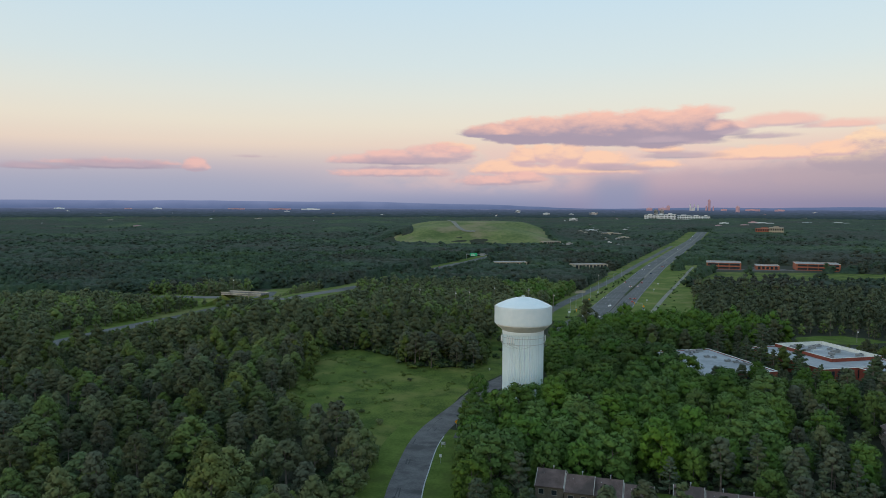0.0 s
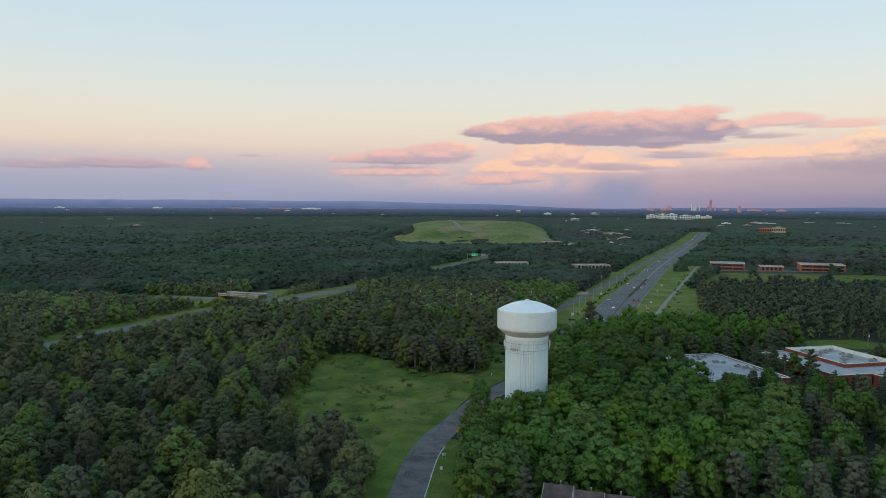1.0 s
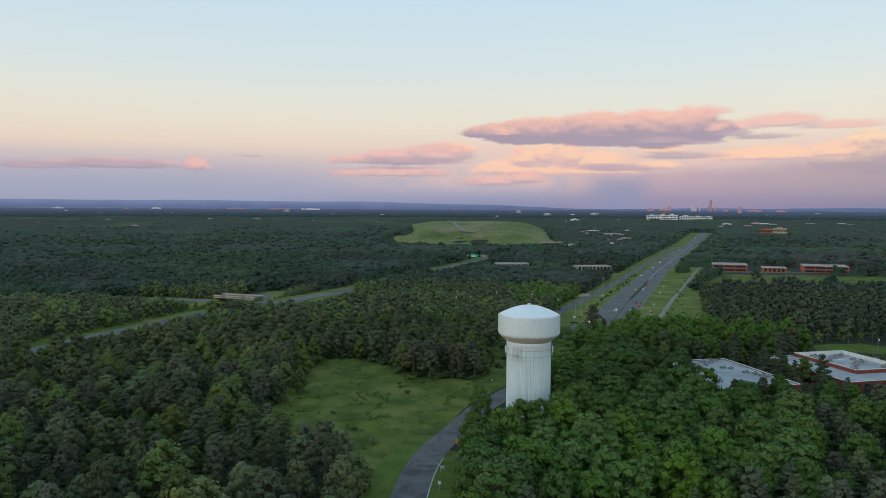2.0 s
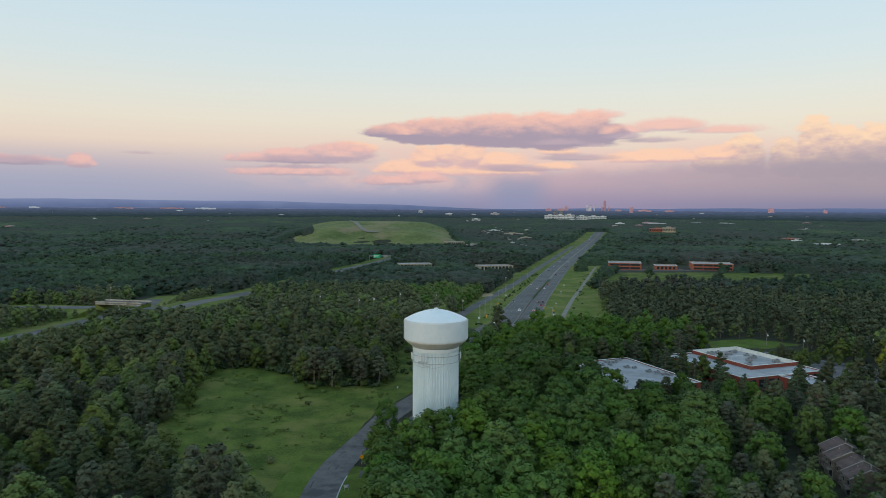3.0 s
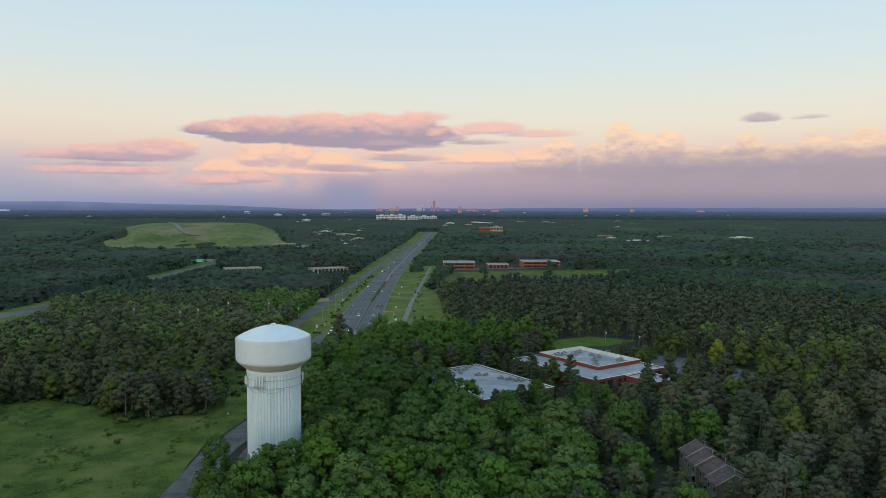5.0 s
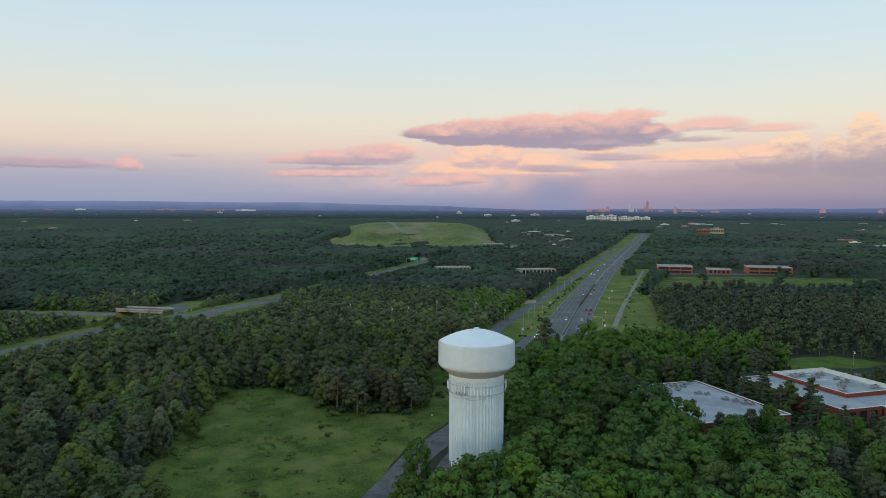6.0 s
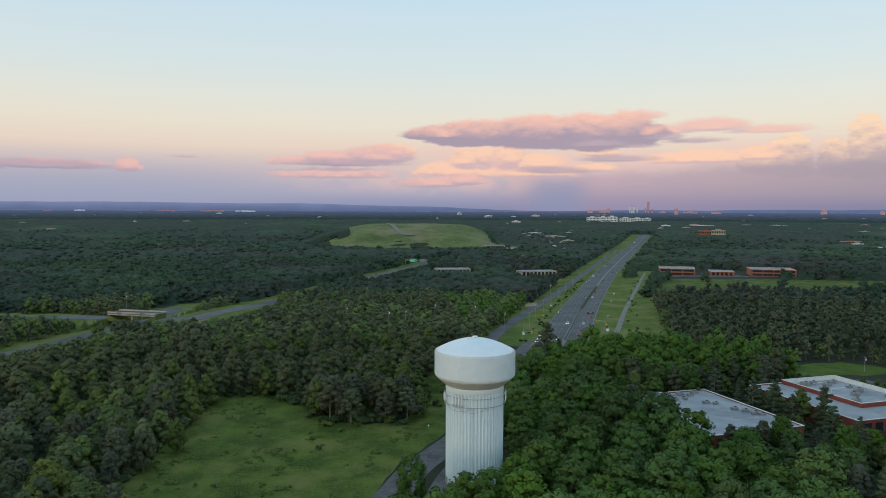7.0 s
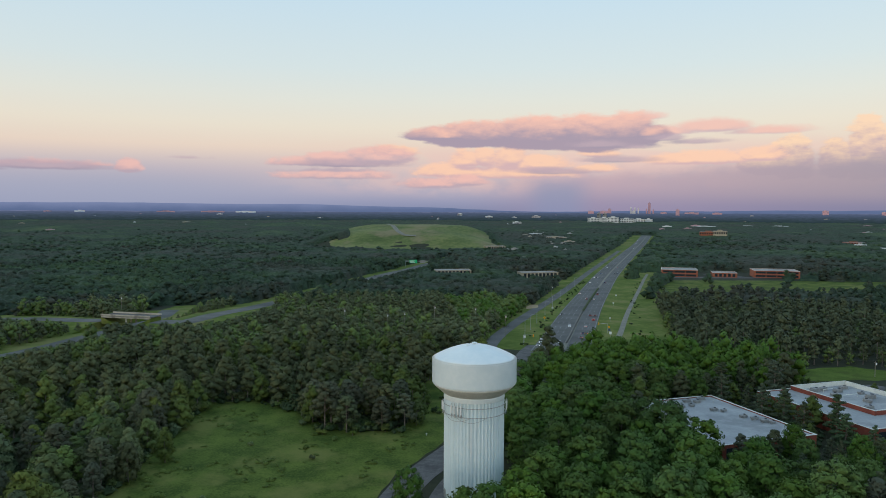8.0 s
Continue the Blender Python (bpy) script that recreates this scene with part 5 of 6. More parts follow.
def wood_kind(x, y, rnd):
    """Which tree, if any, grows at a place: (kind, height, width factor)."""
    if all(inside(MEADOW, x + i, y + j) for i in (-3, 3) for j in (-3, 3)) or inside(GREEN_EAST, x, y) or on_roofs(x, y):
        return None
    if (inside(FIELD_EAST, x, y) or inside(GREEN_FAR_EAST, x, y)) and rnd.random() < (0.985 if y < 690 and x < 600 else 0.72):
        return None
    for x0, x1, y0, y1 in KEEP_OUT:
        if x0 < x < x1 and y0 < y < y1:
            return None
    if inside([(-26, -30), (-3, -29), (4, -16), (15, 4), (12, 30), (-10, 30)], x, y):
        return None
    d = math.hypot(x + 26, y + 200)
    if inside(GROVE_BACK, x, y):
        return "maple_tree", rnd.uniform(13.5, 16.5), rnd.uniform(0.85, 1.05)
    if y < 240 and -13 < dist_to(ROAD, x, y) < (6.5 if y < 60 else 7.5):
        return None
    if -130 < y < -41 and 0 < dist_to(ROAD, x, y) < 16.5:
        return None
    if -41 <= y < -24 and 0 < dist_to(ROAD, x, y) < 10.5:
        return None
    if y > 100:
        o = dist_to(HWY, x, y)
        if -47 < o < (60 if y < 480 else 40 if y < 700 else 26) and d < 2290:
            return None
        if -24 < dist_to(UPPER, x, y) < 17 and x < 90:
            return None
        if x < -120 and -16 < dist_to(LOWER, x, y) < 20:
            return None
        if 120 < x < 330 and -7 < dist_to(TRAIL, x, y) < 12:
            return None
    q = math.hypot((x - MOUND[0]) / MOUND[2], (y - MOUND[1]) / MOUND[3])
    if q < 0.93:
        u, v = (x - MOUND[0]) / MOUND[2], (y - MOUND[1]) / MOUND[3]
        if not (u > 0.58 and v < 0.1 - 0.5 * (1 - u) or (-0.95 < u < -0.5 and -0.42 < v < -0.22)):
            return None
        return "oak_tree", rnd.uniform(7, 11), rnd.uniform(0.9, 1.2)
    clump = noise.noise((x * 0.02, y * 0.02, 7.0))
    right = x > -30 + 0.28 * (y + 40) if y < 60 else x > 12
    if right and y < 75 and x < (84 if y < 8 else 76 - 0.25 * max(0, y)) and y > -93 + 0.45 * max(0, x - 20):
        return "maple_tree", rnd.uniform(12.5, 16.0) * (1.12 if 38 < x < 72 and -5 < y < 62 else 1.0), rnd.uniform(0.95, 1.2)
    if 146 < x < 216 and 70 <= y < 118:
        return "oak_tree", rnd.uniform(3.5, 5.5), rnd.uniform(0.9, 1.2)
    if right and 104 < x < 140 and 20 < y < 90:
        return ("white_pine", rnd.uniform(11, 14.5), rnd.uniform(1.1, 1.4)) if rnd.random() < 0.5 else ("oak_tree", rnd.uniform(9.5, 12.5), 1.0)
    if right and y < 110:
        k = rnd.random() + (0.42 if x > 140 else 0.0)
        if k < 0.42:
            return "white_pine", rnd.uniform(11, 16), rnd.uniform(0.9, 1.25)
        if x < 140 and k < 0.66:
            return "maple_tree", rnd.uniform(10, 14), rnd.uniform(0.8, 1.0)
        if k < (0.71 if x < 140 else 0.92):
            return "oak_tree", rnd.uniform(10, 14), rnd.uniform(0.9, 1.1)
        return "tall_pine", rnd.uniform(12, 16), rnd.uniform(1.1, 1.5)
    if right and y < 470 and x < 460 and x > 66 + 0.35 * (y - 192):
        return ("tall_pine", rnd.uniform(12, 19), rnd.uniform(0.85, 1.3)) if rnd.random() < 0.74 else ("oak_tree", rnd.uniform(5, 12), 0.95)
    if not right and y < 90 and x < -44:
        k = rnd.random() + 0.35 * clump
        if y < 20 and k < 0.75:
            return "oak_tree", rnd.uniform(8.5, 15.5), rnd.uniform(0.9, 1.5)
        if k < 0.45:
            return "oak_tree", rnd.uniform(9, 15.5), rnd.uniform(0.85, 1.4)
        if k < 0.55:
            return "white_pine", rnd.uniform(9, 13), rnd.uniform(0.9, 1.2)
        return "pitch_pine", rnd.uniform(11.5, 15), rnd.uniform(1.0, 1.35)
    k = rnd.random() + 0.5 * clump
    if d > 640:
        return ("oak_tree", rnd.uniform(9, 14), rnd.uniform(1.0, 1.3)) if k < 0.75 else ("pitch_pine", rnd.uniform(10, 15), rnd.uniform(1.2, 1.6))
    if x > 25 and y > 280:
        return ("oak_tree", rnd.uniform(9, 13), rnd.uniform(0.95, 1.25)) if k < 0.7 else ("maple_tree", rnd.uniform(10, 14), 1.0)
    return ("pitch_pine", rnd.uniform(11.5, 15.5), rnd.uniform(1.0, 1.4)) if k > 0.38 else ("oak_tree", rnd.uniform(9, 14), rnd.uniform(0.9, 1.1))


def near_road_cap(x, y):
    """Caps trees on the camera's side of the open roads, to keep these in view."""
    if x < 40 and y > 90:
        o, l = dist_to(UPPER, x, y), dist_to(LOWER, x, y)
        if 14 < o < 75 and (x < -90 and y < 400 or y > 600):
            return 4.0 + (o - 14) * 0.26
        if 11 < l < 60 and x < -120:
            return 3.5 + (l - 11) * 0.24
    return 0.0


def in_view(x, y, margin=0.0):
    """The wedge that lies before the flight path."""
    a = math.degrees(math.atan2(x + 28, y + 262 + margin))
    return -37 < a < 56 and y > -140


def build_canopy():
    """The closed leaf roof of the far woods, which the single crowns rise out of."""
    rnd = random.Random(77)
    rings, r = [], 655.0
    while r < 4700:
        rings.append(r)
        r *= 1.0115
    n = 540
    vs, fs, grown = [], [], []
    for r in rings:
        for i in range(n):
            a = radians(-46 + 108 * i / (n - 1))
            x, y = HUB[0] + r * math.sin(a), HUB[1] + r * math.cos(a)
            wood = r > 2330 or (in_view(x, y, 60) and not inside(FIELD_EAST, x, y) and not inside(GREEN_FAR_EAST, x, y) and wood_kind(x, y, rnd) is not None)
            cap = near_road_cap(x, y) if r < 1400 else 0.0
            h = 8.6 + 3.0 * noise.noise((x * 0.045, y * 0.03, 0)) + 3.4 * noise.noise((x * 0.007, y * 0.005, 5)) + 2.2 * noise.noise((x * 0.12, y * 0.07, 8))
            h = (h + 2.5 * step(1700, 2400, r)) * step(650, 690, r)
            if cap:
                h = min(h, cap * 0.6)
            grown.append(wood)
            vs.append((x, y, land(x, y) + (h if wood else -1.5)))
    far = []
    for k in range(len(rings) - 1):
        for i in range(n - 1):
            q = (k * n + i, (k + 1) * n + i, (k + 1) * n + i + 1, k * n + i + 1)
            if any(grown[j] for j in q):
                (fs if rings[k] < 2900 else far).append(q)
    tagged(mesh("woodland_canopy", vs, fs, M_CANOPY, smooth=True), "dark unbroken canopy of distant woods, haze tinted into its colour", "woodland", "", "stuff")
    cut = min(min(q) for q in far)
    # Haze over the farthest woods is painted as a blue glow.
    haze = haze_glow_mat("hazy_woods", lin(40, 56, 57), lin(92, 104, 136), 30, 82, 0.03, 28)
    tagged(mesh("backdrop_woods", vs[cut:], [tuple(j - cut for j in q) for q in far], haze), "wooded plain with blue haze painted as a glow", "woodland", "", "structure")


build_canopy()


def build_woods():
    rnd = random.Random(11)
    near, mid, far, dim = [], [], [], []
    taken = {}
    # scattered on a jittered grid that widens with distance
    for d0, d1, cell in ((60, 330, 4.6), (330, 640, 5.2), (640, 1150, 9.0), (1150, 2330, 19.0)):
        r = d0
        while r < d1:
            stepsize = cell
            lo, span = (-78, 160) if d0 < 100 else (-44, 106)
            n = int(radians(span) * r / stepsize)
            for i in range(n):
                a = radians(lo + span * (i + rnd.uniform(0, 1)) / n)
                q = r + rnd.uniform(-0.5, 0.5) * stepsize
                x, y = HUB[0] + 2 + q * math.sin(a), HUB[1] + 5 + q * math.cos(a)
                if not in_view(x, y):
                    continue
                k = wood_kind(x, y, rnd)
                if not k:
                    continue
                kind, h, wide = k
                h *= rnd.choice((0.66, 0.8, 0.92, 1.0, 1.08, 1.15)) if kind != "maple_tree" and d0 < 640 else rnd.uniform(0.86, 1.08)
                if x > 96 and y < -8:
                    h *= 1.18
                cap = near_road_cap(x, y)
                if cap:
                    h = min(h, cap * rnd.uniform(0.75, 1.0))
                if d0 < 640:  # crowns touch but do not swallow one another
                    own = h * KINDS[kind][2] * wide
                    gx, gy = int(x // 12), int(y // 12)
                    if any(math.hypot(x - a0, y - b0) < (0.74 if 98 < x < 172 and -8 < y < 92 else 1.02 if x > 96 and y < -8 else 0.95 if x > 96 and y < 60 or x > 120 and 110 < y < 470 else 0.9 if x < -44 and y < 90 else 0.8) * (own + c0) for i0 in (-1, 0, 1) for j0 in (-1, 0, 1) for a0, b0, c0 in taken.get((gx + i0, gy + j0), ())):
                        continue
                    taken.setdefault((gx, gy), []).append((x, y, own))
                spot = (kind, x, y, h, wide, rnd.uniform(0, 6.28))
                if d0 == 60 and q < 330:
                    near.append(spot)
                elif d0 == 330:
                    mid.append(spot)
                elif d0 == 640:
                    far.append((kind, x, y, h, wide * 1.1, spot[5], 0))
                else:
                    dim.append((kind, x, y, h * 1.05, wide * 1.45, spot[5], 0))
            r += stepsize
    near.sort(key=lambda s: math.hypot(s[1] + 25, s[2] + 190))
    count = {}
    rest = []
    for kind, x, y, h, wide, turn in near:
        count[kind] = count.get(kind, 0) + 1
        if count[kind] <= (180 if kind in ("maple_tree", "oak_tree") else 100):
            plant(kind, count[kind] % 4, x, y, h, wide, turn)
        else:
            rest.append((kind, x, y, h, wide, turn))
    leafs = {"maple_tree": 0, "oak_tree": 1, "pitch_pine": 2, "white_pine": 3, "tall_pine": 4}
    mats = [L_MAPLE, L_OAK, L_PINE, L_WHITE_PINE, L_TALL_PINE, M_BARK_PINE]
    close = [s for s in mid if math.hypot(s[1] + 25, s[2] + 190) < 380]
    wide_off = [s for s in mid if math.hypot(s[1] + 25, s[2] + 190) >= 380]
    woods("mixed_wood", "mixed wood of pines and broad-leaved trees", [(*s, leafs[s[0]]) for s in rest + close], 1, mats, True)
    woods("mixed_wood", "mixed wood of pines and broad-leaved trees further off", [(*s, leafs[s[0]]) for s in wide_off], 2, mats, True, 0.1)
    woods("far_wood", "dark mixed woodland over the plain, haze tinted into its colour", far, 3, L_FAR + [M_BARK], lift=0.7)
    woods("distant_wood", "distant dull green woodland, haze tinted into its colour", dim, 4, L_FAR + [M_BARK], lift=0.9)


build_woods()


# ---- street furniture and vehicles ----
def on_line(line, i, off):
    q, s, d = line[i]
    w = q + s * off
    return w.x, w.y, land(w.x, w.y), math.atan2(d.y, d.x)


def street_lamp(x, y, turn, h=9.5, lit=False):
    t = thing("street_lamp", "grey lamp post with a glowing amber lamp at the car park" if lit else "tall grey street lamp on a curved arm by the highway", "street lamp", Matrix.Translation((x, y, land(x, y) + 0.1)) @ Matrix.Rotation(turn, 4, "Z"), "street lamps")
    mesh("base", *lathe([(0.3, -0.2), (0.3, 0.3), (0.16, 0.4)], 10), M_KERB, t)
    mesh("pole", *tube([(0, 0, 0.3), (0, 0, h)], [0.14, 0.09], 8), M_STEEL, t)
    arm = mesh("arm", *tube([(0, 0, h - 0.1), (0.5, 0, h + 0.4), (1.4, 0, h + 0.6), (2.6, 0, h + 0.65)], 0.06, 6), M_STEEL, t)
    mesh("lamp_head", *moved(box(0, 0.9, -0.18, 0.18, -0.08, 0.1, 0.05), Matrix.Translation((2.4, 0, h + 0.62))), M_AMBER if lit else M_GREY, arm)


for i, off in ((4, -27), (7, -27), (10, -27), (14, -27), (18, -27), (23, -27), (28, -27), (34, -27)):
    x, y, z, a = on_line(HWY, i, off)
    street_lamp(x, y, a - math.pi / 2)
street_lamp(197.5, 32.6, 0.0, 6.0, True)


def sign_post(name, label, x, y, turn, w, h, z, face, border=None, posts=1, category="sign"):
    t = thing(name, label, category, Matrix.Translation((x, y, land(x, y))) @ Matrix.Rotation(turn, 4, "Z"))
    for k in range(posts):
        o = 0 if posts == 1 else (k / (posts - 1) - 0.5) * w * 0.7
        mesh("post", *tube([(o, 0.06, -0.3), (o, 0.06, z + h * 0.9)], 0.06, 6), M_STEEL, t)
    shape = box(-w / 2, w / 2, -0.04, 0.0, z, z + h, 0.01)
    if face is M_SIGN_YELLOW:
        shape = moved(box(-w / 2, w / 2, -0.04, 0.0, -h / 2, h / 2, 0.01), Matrix.Translation((0, 0, z + h / 2)) @ Matrix.Rotation(math.pi / 4, 4, "Y"))
    p = mesh("panel", *shape, face, t)
    if border:
        mesh("marking", *cat(*[box(-w / 2 + w * 0.1, w / 2 - w * b, -0.055, -0.045, z + h * c, z + h * (c + 0.14)) for b, c in ((0.15, 0.65), (0.3, 0.4), (0.2, 0.15))]), border, p)
    return t


sign_post("warning_sign", "yellow diamond warning sign beside the lane", -26.1, -36.0, 0.2, 1.1, 1.1, 1.7, M_SIGN_YELLOW)
sign_post("notice_board", "grey notice board on two posts by the driveway", -30.6, -55.5, 0.1, 1.5, 1.0, 0.9, M_GREY, M_SIGN_WHITE, 2)
sign_post("road_sign", "small white road sign on a thin post", -31.4, -69.5, 0.1, 0.8, 0.9, 1.9, M_SIGN_WHITE)
sign_post("marker_post", "small white marker at the far roadside", -9.5, 50, 0.0, 0.5, 0.5, 0.6, M_SIGN_WHITE)
for i, off, w, h, z, f in ((5, 24, 1.6, 1.6, 2.2, M_SIGN_WHITE), (8, 22.5, 1.2, 1.2, 2.0, M_SIGN_YELLOW), (7, 23, 1.3, 1.3, 1.5, CAR_PAINT[5]), (3, -24, 1.4, 1.4, 2.4, M_SIGN_WHITE), (12, 22.5, 1.0, 1.0, 2.0, M_SIGN_WHITE), (20, 22.5, 1.0, 1.0, 2.0, M_SIGN_WHITE), (26, 22.5, 1.2, 1.2, 2.0, M_SIGN_WHITE), (11, -23, 1.2, 1.2, 2.0, M_SIGN_YELLOW), (16, -24, 1.2, 1.2, 2.0, M_SIGN_WHITE)):
    x, y, z0, a = on_line(HWY, i, off)
    sign_post("road_sign", "small road sign on a steel post by the highway", x, y, a - math.pi / 2, w, h, z, f)

# green overhead sign on its gantry across the distant carriageway
g = thing("sign_gantry", "overhead gantry with a bright green direction sign", "road sign", Matrix.Translation((22, 905, land(22, 905))) @ Matrix.Rotation(-0.1, 4, "Z"))
for x in (-14, 22):
    mesh("post", *tube([(x, 0, -0.5), (x, 0, 9)], 0.3, 8), M_STEEL, g)
mesh("beam", *cat(tube([(-14, 0, 8.6), (22, 0, 8.6)], 0.2, 6), tube([(-14, 0, 7.4), (22, 0, 7.4)], 0.2, 6), *[tube([(-14 + 3 * i, 0, 7.4), (-12.5 + 3 * i, 0, 8.6)], 0.1, 4) for i in range(12)]), M_STEEL, g)
pn = mesh("panel", *box(-8, 3.5, -0.5, -0.3, 5.2, 10.2, 0.05), M_SIGN_GREEN, g, "green direction panel")
mesh("marking", *cat(box(-7, 1, -0.53, -0.51, 8.4, 8.9), box(-7, -1, -0.53, -0.51, 7.2, 7.7), box(-7, 0, -0.53, -0.51, 6.0, 6.5)), M_SIGN_WHITE, pn)
mesh("panel", *box(8, 16, -0.5, -0.3, 5.6, 9.6, 0.05), M_GREY, g, "grey back of another panel")


def traffic_signal(x, y, turn):
    t = thing("traffic_signal", "traffic signal with an amber light on a steel mast", "traffic light", Matrix.Translation((x, y, land(x, y) + 0.1)) @ Matrix.Rotation(turn, 4, "Z"), "traffic signals")
    mesh("pole", *tube([(0, 0, -0.2), (0, 0, 6)], [0.16, 0.11], 8), M_STEEL, t)
    mesh("arm", *tube([(0, 0, 5.8), (6, 0, 6.2)], [0.1, 0.06], 6), M_STEEL, t)
    h = mesh("signal_head", *box(5.4, 5.9, -0.3, 0.1, 5.0, 6.5, 0.05), M_SIGN_YELLOW, t)
    mesh("lens", *moved(lathe([(0.16, 0), (0.14, 0.06)], 12), Matrix.Translation((5.65, -0.3, 6.1)) @ Matrix.Rotation(math.pi / 2, 4, "X")), M_TAIL, h)


for i, off, k in ((2, -23, 0), (7, 22, math.pi)):
    x, y, z, a = on_line(HWY, i, off)
    traffic_signal(x, y, a - math.pi / 2 + k)


def utility_pole(x, y, turn, h, label="weathered utility pole with a cross arm among the trees"):
    t = thing("utility_pole", label, "utility pole", Matrix.Translation((x, y, land(x, y))) @ Matrix.Rotation(turn, 4, "Z"), "poles")
    mesh("pole", *tube([(0, 0, -0.3), (0, 0, h)], [0.16, 0.11], 8), M_WOODPOLE, t)
    mesh("cross_arm", *box(-0.9, 0.9, -0.06, 0.06, h - 0.8, h - 0.65), M_WOODPOLE, t)
    mesh("transformer", *moved(lathe([(0.22, 0), (0.25, 0.1), (0.25, 0.8), (0.15, 0.9)], 12), Matrix.Translation((0.35, -0.25, h - 2.0))), M_SIGN_WHITE, t)


for x, y, h in ((201.5, 126, 7.5), (250.5, 106.5, 8.0), (214, 112, 6.5), (-214, 352, 17), (-48, 255, 17), (-22, 230, 17), (-12, 236, 17), (8, 268, 17), (48, 236, 15), (34, 268, 16), (124, 440, 16)):
    utility_pole(x, y, 0.2, h)


def power_line(p, q, sag):
    t = thing("power_line", "thin slack overhead cables between two poles", "cable", group="power lines")
    for o in (-0.8, 0.0, 0.8):
        pts = [(p[0] + (q[0] - p[0]) * k / 12 + o * 0.3, p[1] + (q[1] - p[1]) * k / 12 + o, p[2] + (q[2] - p[2]) * k / 12 - sag * 4 * (k / 12) * (1 - k / 12)) for k in range(13)]
        mesh("wire", *tube(pts, 0.025, 4), M_DARK, t)


power_line((201.5, 126, 6.7), (250.5, 106.5, 7.2), 0.9)
power_line((201.5, 126, 6.7), (166, 142, 7.2), 0.9)


def car(x, y, z, a, paint, coming, van=False):
    """A road car: shaped body, glazed cabin, wheels and lights; its nose points along +x."""
    t = thing("car", ("light van with its lamps on, driving on the road" if van else "passenger car with its lamps on, driving on the road"), "car", Matrix.Translation((x, y, z)) @ Matrix.Rotation(a, 4, "Z"), "cars")
    L, w = (5.4, 0.98) if van else (4.6, 0.9)
    side = [(-L / 2, 0.35), (-L / 2, 0.85), (-L / 2 + 0.15, 0.98), (L / 2 - 1.25, 0.95), (L / 2 - 0.15, 0.78), (L / 2, 0.6), (L / 2, 0.32)]
    n = len(side)
    mesh("body", [(px, -w, pz) for px, pz in side] + [(px, w, pz) for px, pz in side], [tuple(range(n)), tuple(range(2 * n - 1, n - 1, -1))] + [(i, n + i, n + (i + 1) % n, (i + 1) % n) for i in range(n)], paint, t)
    r0, r1, top = (-L / 2 + 0.1, L / 2 - 1.3, 1.95) if van else (-L / 2 + 0.55, L / 2 - 1.35, 1.42)
    cab = [(r0, -w * 0.93, 0.95), (r1, -w * 0.93, 0.93), (r1, w * 0.93, 0.93), (r0, w * 0.93, 0.95), (r0 + 0.5, -w * 0.78, top - 0.04), (r1 - 0.75, -w * 0.78, top - 0.04), (r1 - 0.75, w * 0.78, top - 0.04), (r0 + 0.5, w * 0.78, top - 0.04)]
    mesh("glasshouse", cab, [(4, 5, 6, 7), (0, 1, 5, 4), (1, 2, 6, 5), (2, 3, 7, 6), (3, 0, 4, 7)], M_GLASS, t)
    mesh("roof", *box(r0 + 0.45, r1 - 0.72, -w * 0.79, w * 0.79, top - 0.05, top + 0.02, 0.02), paint, t)
    for px in (-L / 2 + 0.85, L / 2 - 0.85):
        for py in (-w + 0.05, w - 0.05):
            wh = mesh("wheel", *moved(lathe([(0.32, -0.1), (0.33, -0.08), (0.33, 0.08), (0.32, 0.1)], 14), Matrix.Translation((px, py, 0.33)) @ Matrix.Rotation(math.pi / 2, 4, "X")), M_TYRE, t)
            mesh("rim", *moved(lathe([(0.2, -0.105), (0.2, 0.105)], 10), Matrix.Translation((px, py, 0.33)) @ Matrix.Rotation(math.pi / 2, 4, "X")), M_STEEL, wh)
    for py in (-w + 0.22, w - 0.22):
        mesh("headlight", *box(L / 2 - 0.08, L / 2 + 0.02, py - 0.17, py + 0.17, 0.55, 0.72), M_LIGHT, t)
        mesh("taillight", *box(-L / 2 - 0.02, -L / 2 + 0.06, py - 0.15, py + 0.15, 0.7, 0.88), M_TAIL, t)


rnd = random.Random(21)
used = []
for i in range(34):
    k = rnd.choice((2, 3, 3, 4, 6, 9, 12, 14, 17, 20, 24, 28, 33, 38, 44, 50, 57, 63, 70, 78, 86, 95, 105, 115, 125, 135))
    lane = rnd.choice((-14.3, -10.8, -7.2, -3.6, 3.6, 7.2, 10.8))
    if k >= len(HWY) or any(abs(k - a) < 1 and abs(lane - b) < 3 for a, b in used):
        continue
    used.append((k, lane))
    x, y, z, a = on_line(HWY, k, lane)
    car(x, y, z + 0.23, a + (math.pi if lane < 0 else 0), CAR_PAINT[i % 6], lane < 0, i % 7 == 3)
for i, (q, off, line) in enumerate(((30, -4, AFTER), (52, 4, AFTER), (58, -4, AFTER))):
    x, y, z, a = on_line(line, min(q, len(line) - 1), off)
    p = line[min(q, len(line) - 1)][0]
    z = plain(p.x, p.y) + 5.0 * math.exp(-(((p.x + 182) / 110) ** 2 + ((p.y - 298) / 100) ** 2)) + 0.46
    car(x, y, z, a, CAR_PAINT[i], False)
for i, (x, y, a) in enumerate(((4, 312, 0.3), (7, 318, 0.3), (10, 326, 0.3), (14, 306, 0.3), (17, 315, 0.3), (-24, 213, 1.2), (-18, 214, 1.2), (-12, 215, 1.2), (-9, 220, 1.2), (178, 90, 0.2), (182, 80, 0.2), (185, 66, 0.2))):
    car(x, y, land(x, y) + 0.12, a, CAR_PAINT[(i * 2 + 1) % 6], False)
patch("ground_car_park", [(-2, 298), (-2, 334), (24, 336), (24, 300)], M_ASPHALT, 0.08, "small car park among the trees")
